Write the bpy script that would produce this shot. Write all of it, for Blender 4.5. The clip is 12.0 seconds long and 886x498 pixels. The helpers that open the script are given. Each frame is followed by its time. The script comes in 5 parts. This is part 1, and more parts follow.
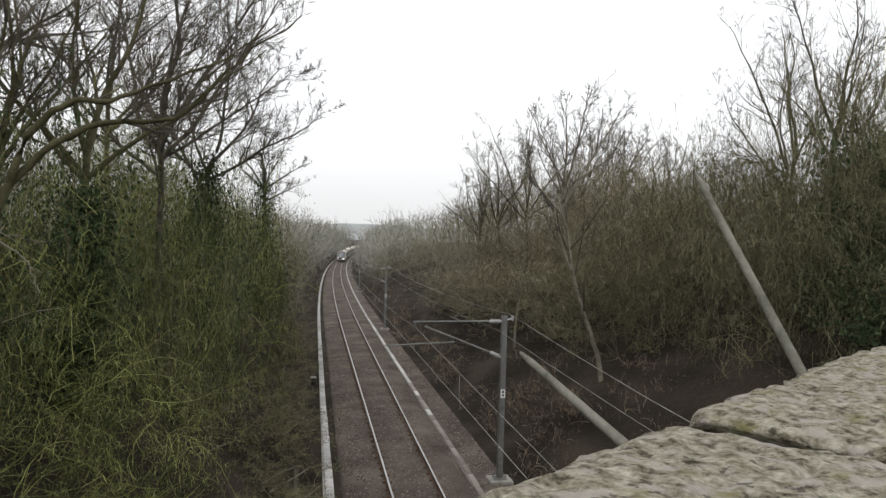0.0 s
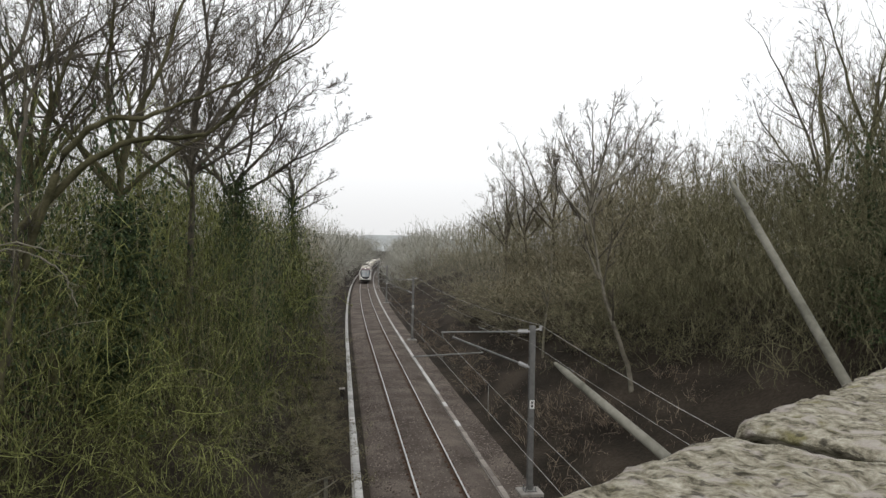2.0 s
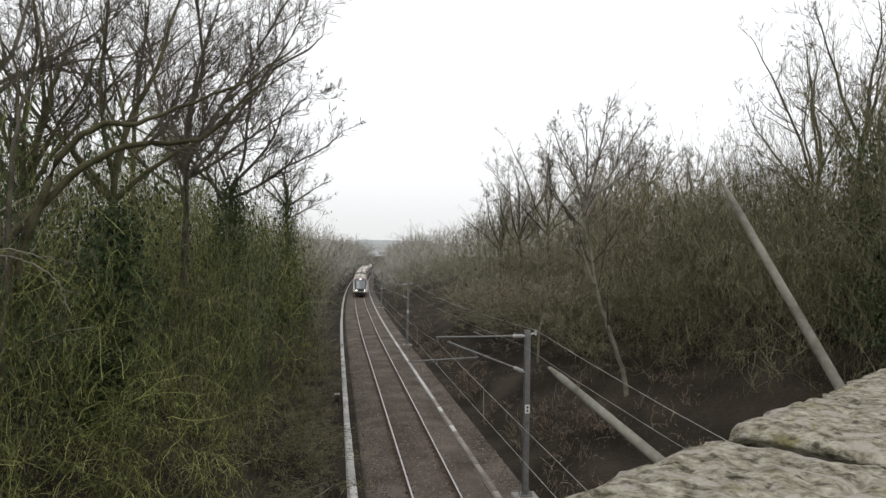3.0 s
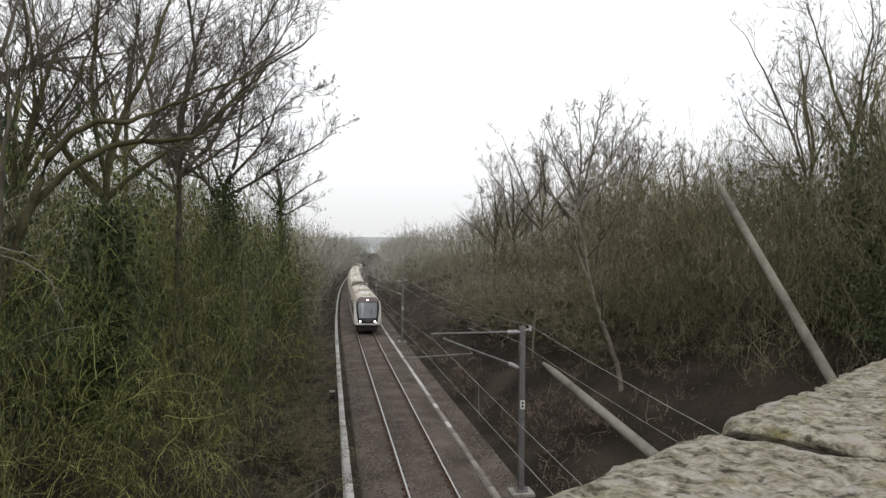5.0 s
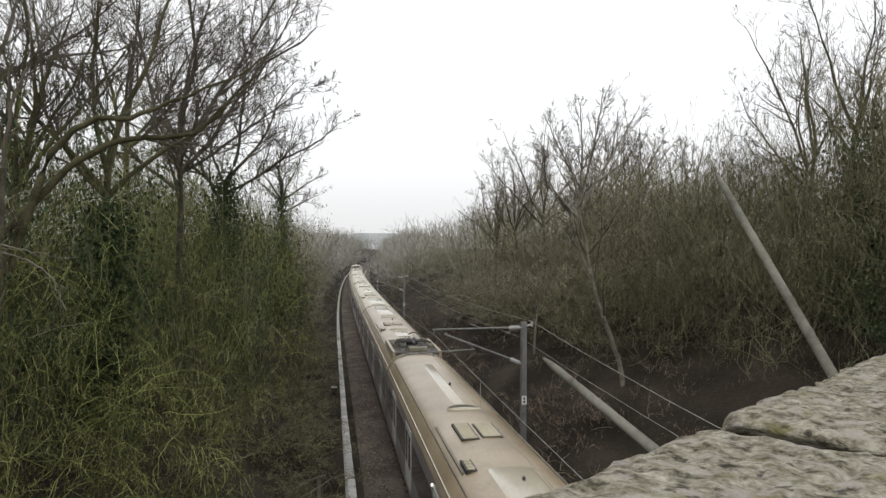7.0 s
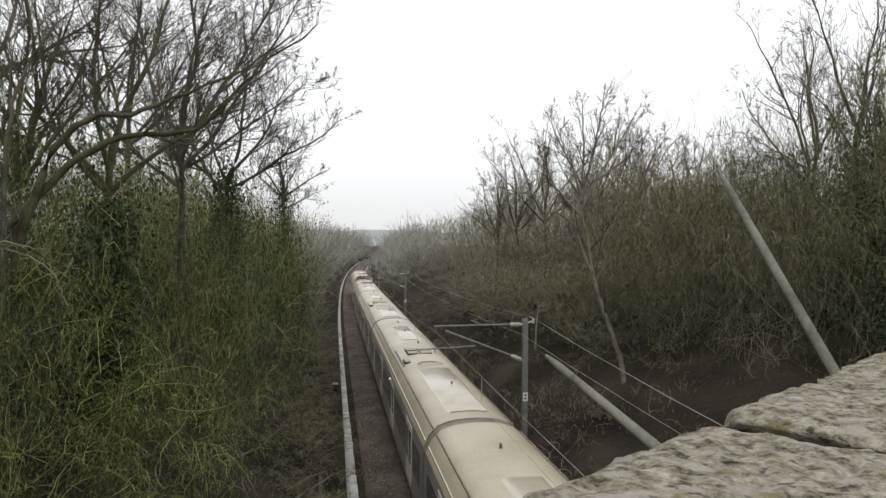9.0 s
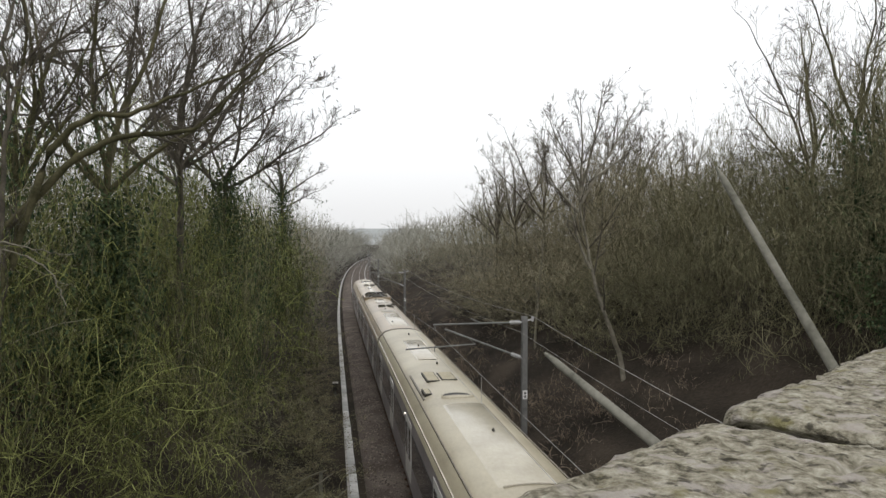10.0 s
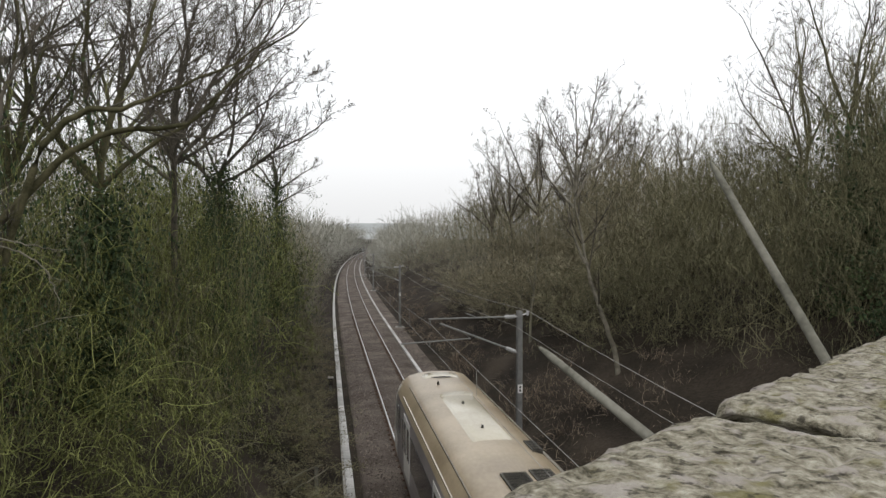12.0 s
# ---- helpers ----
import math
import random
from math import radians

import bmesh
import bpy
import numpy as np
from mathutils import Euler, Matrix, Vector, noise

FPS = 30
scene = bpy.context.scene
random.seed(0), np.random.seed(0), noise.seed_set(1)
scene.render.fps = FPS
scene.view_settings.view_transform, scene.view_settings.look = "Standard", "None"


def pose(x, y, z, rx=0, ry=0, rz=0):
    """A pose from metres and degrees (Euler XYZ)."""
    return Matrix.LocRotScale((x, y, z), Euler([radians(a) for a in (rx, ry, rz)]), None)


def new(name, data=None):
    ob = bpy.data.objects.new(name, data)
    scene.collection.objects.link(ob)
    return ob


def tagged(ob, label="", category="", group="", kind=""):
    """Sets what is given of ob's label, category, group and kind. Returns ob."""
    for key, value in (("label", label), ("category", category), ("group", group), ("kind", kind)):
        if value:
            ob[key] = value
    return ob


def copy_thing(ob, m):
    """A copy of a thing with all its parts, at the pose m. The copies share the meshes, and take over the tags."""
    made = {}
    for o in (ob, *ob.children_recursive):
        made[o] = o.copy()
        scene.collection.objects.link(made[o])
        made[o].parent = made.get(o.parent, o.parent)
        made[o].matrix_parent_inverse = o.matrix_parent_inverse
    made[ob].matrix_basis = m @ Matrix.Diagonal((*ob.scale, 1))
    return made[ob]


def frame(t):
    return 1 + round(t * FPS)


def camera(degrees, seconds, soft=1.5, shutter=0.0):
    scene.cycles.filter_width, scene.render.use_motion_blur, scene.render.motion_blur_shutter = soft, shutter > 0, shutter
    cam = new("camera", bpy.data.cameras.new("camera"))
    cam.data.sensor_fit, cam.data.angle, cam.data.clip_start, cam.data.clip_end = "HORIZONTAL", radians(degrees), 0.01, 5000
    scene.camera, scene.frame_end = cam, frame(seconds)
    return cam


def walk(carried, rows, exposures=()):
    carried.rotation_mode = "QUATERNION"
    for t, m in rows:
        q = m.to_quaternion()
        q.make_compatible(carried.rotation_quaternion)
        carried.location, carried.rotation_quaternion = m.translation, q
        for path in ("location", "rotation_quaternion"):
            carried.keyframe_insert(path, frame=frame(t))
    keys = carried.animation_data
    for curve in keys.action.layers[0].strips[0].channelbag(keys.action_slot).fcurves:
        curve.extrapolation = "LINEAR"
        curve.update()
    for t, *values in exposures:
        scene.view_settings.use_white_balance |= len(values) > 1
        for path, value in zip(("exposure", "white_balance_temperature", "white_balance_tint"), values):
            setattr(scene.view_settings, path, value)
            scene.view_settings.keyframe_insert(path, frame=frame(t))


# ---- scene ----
# A railway cutting seen from a stone road bridge: a seven-car electric train runs in from the curve and under the bridge.
EYE = 8.3
cam = camera(67.7, 12.0, soft=1.45, shutter=0.1)
# seconds, sideways shift, tilt, turn, lean
PATH = [
    (0.0, 0.018, 89.23, -11.05, 1.73),
    (0.5, 0.006, 89.37, -10.36, 1.52),
    (1.0, 0.002, 89.53, -9.75, 1.31),
    (1.5, -0.007, 89.74, -9.32, 1.28),
    (2.0, -0.007, 90.08, -8.75, 1.11),
    (2.5, -0.005, 90.38, -8.80, 0.96),
    (3.0, -0.003, 90.50, -9.19, 0.91),
    (5.0, -0.001, 90.21, -9.68, 0.55),
    (5.5, -0.001, 90.13, -9.62, 0.51),
    (6.0, 0.000, 90.03, -9.61, 0.51),
    (6.5, 0.001, 89.93, -9.66, 0.41),
    (7.0, 0.002, 89.85, -9.56, 0.39),
    (9.0, 0.000, 89.56, -9.45, 0.44),
    (9.5, 0.000, 89.50, -9.50, 0.30),
    (10.0, 0.001, 89.43, -9.53, 0.16),
    (10.5, 0.001, 89.28, -9.63, 0.29),
    (11.0, 0.002, 89.14, -9.78, 0.35),
    (11.5, 0.003, 89.04, -9.88, 0.16),
    (12.0, 0.003, 88.96, -9.96, 0.04),
]
walk(cam, [(t, pose(dx, 0, EYE, tilt, 0, turn) @ pose(0, 0, 0, 0, 0, lean)) for t, dx, tilt, turn, lean in PATH])

# ---- light: a bright, misty overcast ----
SUN_TURN, SUN_HEIGHT = 200.0, 48.0
world = bpy.data.worlds.new("overcast")
scene.world = world
world.use_nodes = True
wn, wl = world.node_tree.nodes, world.node_tree.links
wn.clear()
sky = wn.new("ShaderNodeTexSky")
sky.sky_type, sky.sun_disc = "NISHITA", False
sky.sun_elevation, sky.sun_rotation = radians(SUN_HEIGHT), radians(SUN_TURN)
sky.dust_density, sky.air_density = 4.0, 1.0
dim = wn.new("ShaderNodeVectorMath")
dim.operation = "SCALE"
dim.inputs["Scale"].default_value = 0.1
cloud = wn.new("ShaderNodeTexNoise")
cloud.inputs["Scale"].default_value = 1.6
cloud.inputs["Detail"].default_value = 3
tone = wn.new("ShaderNodeValToRGB")
tone.color_ramp.elements[0].color = (0.93, 0.94, 0.96, 1)
tone.color_ramp.elements[1].color = (1.04, 1.04, 1.04, 1)
veil = wn.new("ShaderNodeMix")
veil.data_type = "RGBA"
veil.inputs["Factor"].default_value = 0.92
# the mist dims the sky a little towards the horizon
where = wn.new("ShaderNodeTexCoord")
axes = wn.new("ShaderNodeSeparateXYZ")
rise = wn.new("ShaderNodeMapRange")
rise.inputs["From Min"].default_value, rise.inputs["From Max"].default_value = 0.0, 0.2
rise.inputs["To Min"].default_value, rise.inputs["To Max"].default_value = 0.76, 1.0
rise.interpolation_type = "SMOOTHSTEP"
mist = wn.new("ShaderNodeVectorMath")
mist.operation = "SCALE"
wl.new(where.outputs["Generated"], axes.inputs[0])
wl.new(axes.outputs["Z"], rise.inputs["Value"])
wl.new(rise.outputs[0], mist.inputs["Scale"])
back = wn.new("ShaderNodeBackground")
back.inputs["Strength"].default_value = 1.2
wout = wn.new("ShaderNodeOutputWorld")
wl.new(sky.outputs[0], dim.inputs[0])
wl.new(dim.outputs[0], veil.inputs["A"])
wl.new(cloud.outputs[0], tone.inputs[0])
wl.new(tone.outputs[0], veil.inputs["B"])
wl.new(veil.outputs["Result"], mist.inputs[0])
wl.new(mist.outputs[0], back.inputs["Color"])
wl.new(back.outputs[0], wout.inputs["Surface"])
sun_data = bpy.data.lights.new("sun", "SUN")
sun_data.energy, sun_data.angle, sun_data.color = 0.5, radians(30), (1, 0.97, 0.92)
sun = new("sun", sun_data)
sun.rotation_euler = (radians(90 - SUN_HEIGHT), 0, radians(180 - SUN_TURN))


# ---- materials ----
def surface(name, low, high, scale=4.0, rough=0.8, metal=0.0, bump=0.2, fine=60.0, spread=0.0, island=False, mid=None, gloss=0.5, dist=0.01, grit=0.5):
    """A two-scale mottled surface: low to high by a broad noise, grain and relief by a fine one; spread: lightness varied piece by piece."""
    m = bpy.data.materials.new(name)
    m.use_nodes = True
    n, l = m.node_tree.nodes, m.node_tree.links
    b = n["Principled BSDF"]
    b.inputs["Roughness"].default_value, b.inputs["Metallic"].default_value = rough, metal
    b.inputs["Specular IOR Level"].default_value = gloss
    co = n.new("ShaderNodeTexCoord")
    big, small = n.new("ShaderNodeTexNoise"), n.new("ShaderNodeTexNoise")
    big.inputs["Scale"].default_value, big.inputs["Detail"].default_value = scale, 6
    big.inputs["Roughness"].default_value = small.inputs["Roughness"].default_value = grit
    small.inputs["Scale"].default_value, small.inputs["Detail"].default_value = fine, 4
    l.new(co.outputs["Object"], big.inputs["Vector"])
    l.new(co.outputs["Object"], small.inputs["Vector"])
    blend = n.new("ShaderNodeMath")
    blend.operation = "MULTIPLY_ADD"
    blend.inputs[1].default_value, blend.inputs[2].default_value = 0.45, -0.22
    l.new(small.outputs[0], blend.inputs[0])
    add = n.new("ShaderNodeMath")
    add.operation = "ADD"
    l.new(big.outputs[0], add.inputs[0])
    l.new(blend.outputs[0], add.inputs[1])
    last = add
    if spread:
        rnd = n.new("ShaderNodeNewGeometry" if island else "ShaderNodeObjectInfo")
        more = n.new("ShaderNodeMath")
        more.operation = "MULTIPLY_ADD"
        more.inputs[1].default_value = spread
        l.new(rnd.outputs["Random Per Island" if island else "Random"], more.inputs[0])
        l.new(add.outputs[0], more.inputs[2])
        last = n.new("ShaderNodeMath")
        last.operation = "SUBTRACT"
        last.inputs[1].default_value = spread / 2
        l.new(more.outputs[0], last.inputs[0])
    ramp = n.new("ShaderNodeValToRGB")
    e = ramp.color_ramp.elements
    e[0].position, e[1].position = 0.3, 0.72
    e[0].color, e[1].color = (*low, 1), (*high, 1)
    if mid:
        e.new(0.5).color = (*mid, 1)
    l.new(last.outputs[0], ramp.inputs[0])
    l.new(ramp.outputs[0], b.inputs["Base Color"])
    if bump:
        bp = n.new("ShaderNodeBump")
        bp.inputs["Strength"].default_value, bp.inputs["Distance"].default_value = bump, dist
        l.new(small.outputs[0], bp.inputs["Height"])
        l.new(bp.outputs[0], b.inputs["Normal"])
    return m


def glow(name, colour, power):
    m = bpy.data.materials.new(name)
    m.use_nodes = True
    b = m.node_tree.nodes["Principled BSDF"]
    b.inputs["Base Color"].default_value = (*colour, 1)
    b.inputs["Emission Color"].default_value = (*colour, 1)
    b.inputs["Emission Strength"].default_value = power
    return m


EARTH = surface("leaf_litter_earth", (0.0155, 0.0124, 0.0095), (0.0555, 0.0445, 0.0335), 0.35, 0.95, bump=0.8, fine=9, mid=(0.029, 0.0236, 0.0176), dist=0.06, gloss=0.1)
BALLAST = surface("ballast_stone", (0.066, 0.053, 0.045), (0.185, 0.155, 0.131), 0.5, 0.92, bump=1.0, fine=22, mid=(0.112, 0.093, 0.079), dist=0.05, gloss=0.12)
PEBBLE = surface("ballast_pebble", (0.066, 0.055, 0.047), (0.27, 0.23, 0.2), 6, 0.9, bump=0.3, fine=60, spread=0.5, island=True, gloss=0.12)
CONCRETE = surface("weathered_concrete", (0.2, 0.19, 0.17), (0.42, 0.4, 0.37), 3, 0.9, bump=0.3, fine=70, spread=0.25)
LID = surface("trough_lid_concrete", (0.34, 0.335, 0.32), (0.62, 0.61, 0.59), 1.6, 0.85, bump=0.25, fine=50, spread=0.35)
LID_DIRTY = surface("stained_trough_lid", (0.17, 0.148, 0.13), (0.36, 0.325, 0.29), 1.6, 0.9, bump=0.25, fine=50, spread=0.35)
RAIL_TOP = surface("worn_rail_steel", (0.32, 0.315, 0.31), (0.55, 0.55, 0.54), 8, 0.34, 0.85, 0.05, 90)
RAIL_RUST = surface("rusty_rail_steel", (0.06, 0.035, 0.022), (0.16, 0.095, 0.06), 9, 0.85, 0.2, 0.3, 80)
GALV = surface("galvanised_steel", (0.13, 0.13, 0.125), (0.24, 0.24, 0.23), 5, 0.6, 0.25, 0.1, 60)
WIRE = surface("weathered_copper_wire", (0.3, 0.295, 0.28), (0.45, 0.44, 0.42), 5, 0.6, 0.1, 0, 60)
PORCELAIN = surface("grey_porcelain", (0.4, 0.4, 0.4), (0.55, 0.55, 0.55), 5, 0.25, 0, 0, 60)
PLATE = surface("white_enamel_plate", (0.7, 0.7, 0.68), (0.8, 0.8, 0.78), 5, 0.4, 0, 0, 60)
INK = surface("black_print", (0.02, 0.02, 0.02), (0.04, 0.04, 0.04), 5, 0.6, 0, 0, 60)
STONE = surface("lichened_stone", (0.045, 0.04, 0.024), (0.55, 0.52, 0.43), 32, 0.95, bump=1.0, fine=120, mid=(0.285, 0.262, 0.198), dist=0.012, gloss=0.1, grit=0.64)
MASONRY = surface("bridge_stone", (0.2, 0.18, 0.15), (0.42, 0.39, 0.33), 3, 0.95, bump=0.6, fine=30, spread=0.4)
ASPHALT = surface("road_asphalt", (0.035, 0.035, 0.036), (0.07, 0.07, 0.07), 4, 0.9, bump=0.5, fine=90)
POLE_WOOD = surface("weathered_grey_timber", (0.1, 0.098, 0.078), (0.23, 0.222, 0.185), 6, 0.85, bump=0.3, fine=45, gloss=0.15)
BARK_DARK = surface("dark_bark", (0.052, 0.046, 0.037), (0.142, 0.127, 0.1), 3, 0.95, bump=0.6, fine=30, spread=0.2, gloss=0.12)
BARK_MOSS = surface("mossy_bark", (0.04, 0.04, 0.02), (0.115, 0.105, 0.06), 3, 0.95, bump=0.6, fine=30, spread=0.2, gloss=0.12)
# pale bark; also the haze colour of the far bank-top crowns
BARK_PALE_AND_HAZE = surface("pale_bark_and_haze", (0.12, 0.11, 0.085), (0.27, 0.25, 0.2), 4, 0.95, bump=0.5, fine=30, gloss=0.12)
TWIG_GREEN = surface("green_twig", (0.068, 0.073, 0.023), (0.275, 0.294, 0.108), 0.8, 0.95, bump=0, fine=10, spread=0.65, island=True, mid=(0.142, 0.153, 0.05), gloss=0.1)
TWIG_BROWN = surface("olive_brown_twig", (0.106, 0.1, 0.058), (0.262, 0.248, 0.15), 0.4, 0.95, bump=0, fine=10, spread=0.22, island=True, mid=(0.166, 0.156, 0.093), gloss=0.08)
# paler copy of the olive-brown twig, with distance haze in the colour
TWIG_BROWN_HAZED = surface("hazed_brown_twig", (0.145, 0.13, 0.085), (0.34, 0.312, 0.215), 0.4, 0.95, bump=0, fine=12, spread=0.3, island=True, mid=(0.228, 0.206, 0.138), gloss=0.08)
# mist is put into the next two twig colours, paler with distance
TWIG_MID = surface("grey_brown_hazed_twig", (0.165, 0.153, 0.108), (0.3, 0.282, 0.21), 0.25, 0.95, bump=0, fine=14, spread=0.25, island=True, gloss=0.12)
TWIG_FAR = surface("distant_hazed_twig", (0.25, 0.245, 0.205), (0.4, 0.393, 0.345), 0.25, 0.95, bump=0, fine=14, spread=0.25, island=True, gloss=0.12)
BRAMBLE = surface("dead_bramble", (0.075, 0.056, 0.042), (0.36, 0.295, 0.225), 1.0, 0.9, bump=0, fine=20, spread=0.8, island=True, mid=(0.155, 0.119, 0.088), gloss=0.12)
LEAF_DARK = surface("dark_ivy_leaf", (0.02, 0.036, 0.015), (0.075, 0.105, 0.043), 0.9, 0.75, bump=0, fine=20, spread=0.6, island=True, gloss=0.25)
LEAF_BUSH = surface("bush_leaf", (0.04, 0.044, 0.015), (0.115, 0.118, 0.045), 0.7, 0.85, bump=0, fine=20, spread=0.6, island=True, gloss=0.2)
LEAF_BROWN = surface("withered_leaf", (0.065, 0.056, 0.03), (0.2, 0.178, 0.105), 0.7, 0.9, bump=0, fine=20, spread=0.6, island=True, gloss=0.12)
ROOF_PAINT = surface("dusty_cream_roof_paint", (0.34, 0.3, 0.21), (0.53, 0.485, 0.36), 0.5, 0.36, 0, 0.04, 14, mid=(0.445, 0.4, 0.29))
ROOF_TAN = surface("brake_dust_tan_roof_paint", (0.25, 0.195, 0.125), (0.43, 0.35, 0.24), 0.6, 0.3, 0, 0.04, 12, mid=(0.34, 0.272, 0.18), gloss=0.6)
# paler than the roof paint: sky reflection is put into this colour
ROOF_PANEL = surface("pale_sheen_roof_panel", (0.42, 0.38, 0.288), (0.575, 0.53, 0.415), 0.7, 0.16, 0, 0.03, 14, gloss=0.8)
BODY_WHITE = surface("white_train_paint", (0.62, 0.6, 0.56), (0.78, 0.77, 0.74), 0.8, 0.3, 0, 0.02, 20)
# purple-grey side paint, darkened by the shade put into its colour
BODY_SIDE = surface("shaded_purple_side_paint", (0.17, 0.152, 0.155), (0.28, 0.255, 0.255), 0.8, 0.35, 0, 0.02, 20)
MASK = surface("gloss_black_mask", (0.012, 0.012, 0.014), (0.03, 0.028, 0.03), 2, 0.18, 0, 0, 20)
PANE = surface("tinted_side_glass", (0.02, 0.022, 0.025), (0.04, 0.045, 0.05), 2, 0.08, 0, 0, 20, gloss=0.7)
# grey-blue base holds painted sky reflection and the cab interior behind
SCREEN = surface("windscreen_sky_tint", (0.12, 0.14, 0.15), (0.2, 0.225, 0.235), 2, 0.06, 0, 0, 20, gloss=0.9)
PLUM = surface("plum_brow_paint", (0.09, 0.055, 0.06), (0.14, 0.095, 0.1), 2, 0.3, 0, 0, 20)
GANGWAY = surface("dusty_gangway_cover", (0.15, 0.135, 0.1), (0.28, 0.255, 0.195), 3, 0.75, 0, 0.2, 40)
RUBBER = surface("grey_gangway_rubber", (0.05, 0.047, 0.043), (0.13, 0.12, 0.1), 5, 0.8, 0, 0.2, 40)
UNDER = surface("underframe_grime", (0.018, 0.016, 0.014), (0.05, 0.045, 0.04), 4, 0.9, 0.1, 0.3, 40)
ROOF_SEAM = surface("grimy_roof_seam", (0.13, 0.115, 0.088), (0.26, 0.235, 0.185), 3, 0.6, 0, 0.1, 40)
GRILLE = surface("dark_grille", (0.03, 0.028, 0.024), (0.09, 0.085, 0.07), 6, 0.7, 0.2, 0.1, 40)
HEADLIGHT = glow("headlight_glow", (1.0, 0.95, 0.82), 12.0)
TAILLIGHT = glow("door_lamp_glow", (1.0, 0.9, 0.8), 1.0)
# the pale blue-grey of the hills is haze painted into the colour
HILL = surface("haze_tinted_hill", (0.33, 0.35, 0.35), (0.46, 0.48, 0.48), 0.01, 1.0, bump=0, fine=0.2)


def lichen(m, colour, scale, low, high):
    """Patches of another colour grown over a material."""
    n, l = m.node_tree.nodes, m.node_tree.links
    b = n["Principled BSDF"]
    under = b.inputs["Base Color"].links[0].from_socket
    co, spots, cut, mix = n.new("ShaderNodeTexCoord"), n.new("ShaderNodeTexNoise"), n.new("ShaderNodeMapRange"), n.new("ShaderNodeMix")
    spots.inputs["Scale"].default_value, spots.inputs["Detail"].default_value = scale, 5
    cut.inputs["From Min"].default_value, cut.inputs["From Max"].default_value = low, high
    cut.inputs["To Max"].default_value = 0.75
    mix.data_type = "RGBA"
    mix.inputs["B"].default_value = (*colour, 1)
    l.new(co.outputs["Object"], spots.inputs["Vector"])
    l.new(spots.outputs[0], cut.inputs["Value"])
    l.new(cut.outputs[0], mix.inputs["Factor"])
    l.new(under, mix.inputs["A"])
    l.new(mix.outputs["Result"], b.inputs["Base Color"])


lichen(STONE, (0.43, 0.39, 0.355), 17, 0.54, 0.62)
lichen(STONE, (0.2, 0.185, 0.075), 11, 0.57, 0.66)
lichen(STONE, (0.045, 0.04, 0.032), 38, 0.6, 0.66)


# ---- builders ----
def mesh_of(name, verts, faces, material, smooth=False):
    me = bpy.data.meshes.new(name)
    me.from_pydata(verts if isinstance(verts, list) else verts.tolist(), [], faces if isinstance(faces, list) else faces.tolist())
    me.materials.append(material)
    if smooth:
        me.polygons.foreach_set("use_smooth", [True] * len(me.polygons))
    me.update()
    return me


def put(name, me, parent=None, at=(0, 0, 0), turn=(0, 0, 0), label=""):
    ob = new(name, me)
    ob.parent = parent
    ob.location, ob.rotation_euler = at, [radians(a) for a in turn]
    return tagged(ob, label) if label else ob


def part(name, bm, material, parent, label="", smooth=False):
    me = bpy.data.meshes.new(name)
    bm.to_mesh(me)
    bm.free()
    me.materials.append(material)
    if smooth:
        me.polygons.foreach_set("use_smooth", [True] * len(me.polygons))
    return put(name, me, parent, label=label)


def add_box(bm, x0, x1, y0, y1, z0, z1, bevel=0.0):
    r = bmesh.ops.create_cube(bm, size=1, matrix=Matrix.Translation(((x0 + x1) / 2, (y0 + y1) / 2, (z0 + z1) / 2)) @ Matrix.Diagonal((x1 - x0, y1 - y0, z1 - z0, 1)))
    if bevel:
        edges = list({e for v in r["verts"] for e in v.link_edges})
        bmesh.ops.bevel(bm, geom=edges, offset=bevel, segments=2, affect="EDGES", profile=0.6)
    return bm


def box(x0, x1, y0, y1, z0, z1, bevel=0.0):
    return add_box(bmesh.new(), x0, x1, y0, y1, z0, z1, bevel)


def rod(bm, a, b, r, sides=8, r2=None):
    a, b = Vector(a), Vector(b)
    m = Matrix.Translation((a + b) / 2) @ (b - a).to_track_quat("Z", "Y").to_matrix().to_4x4()
    bmesh.ops.create_cone(bm, cap_ends=True, segments=sides, radius1=r, radius2=r if r2 is None else r2, depth=(b - a).length, matrix=m)
    return bm


def tubes(pts, radii, sides=3):
    """Vertices and faces of N tapering tubes: pts (N, K, 3), radii (N, K)."""
    n, k, _ = pts.shape
    d = np.gradient(pts, axis=1)
    d /= np.linalg.norm(d, axis=2, keepdims=True) + 1e-9
    ref = np.where(np.abs(d[..., 2:3]) > 0.9, np.array([1.0, 0, 0]), np.array([0, 0, 1.0]))
    u = np.cross(d, ref)
    u /= np.linalg.norm(u, axis=2, keepdims=True) + 1e-9
    w = np.cross(d, u)
    a = np.arange(sides) * 2 * np.pi / sides
    ring = pts[:, :, None] + radii[:, :, None, None] * (np.cos(a)[:, None] * u[:, :, None] + np.sin(a)[:, None] * w[:, :, None])
    if sides == 2:
        i = (np.arange(n)[:, None] * k + np.arange(k - 1)).ravel() * 2
        return ring.reshape(-1, 3), np.stack([i, i + 1, i + 3, i + 2], -1)
    i = np.arange(n)[:, None, None] * k * sides + np.arange(k - 1)[None, :, None] * sides + np.arange(sides)
    j = np.arange(n)[:, None, None] * k * sides + np.arange(k - 1)[None, :, None] * sides + (np.arange(sides) + 1) % sides
    return ring.reshape(-1, 3), np.stack([i, j, j + sides, i + sides], -1).reshape(-1, 4)


def merged(pieces):
    vs, fs, base = [], [], 0
    for v, f in pieces:
        vs.append(v)
        fs.extend((f + base).tolist())
        base += len(v)
    return np.concatenate(vs), fs


# ---- the line: straight at the bridge, then a long curve ----
CENTRE, CURVE_START, RADIUS = 3.5, 56.0, 2550.0


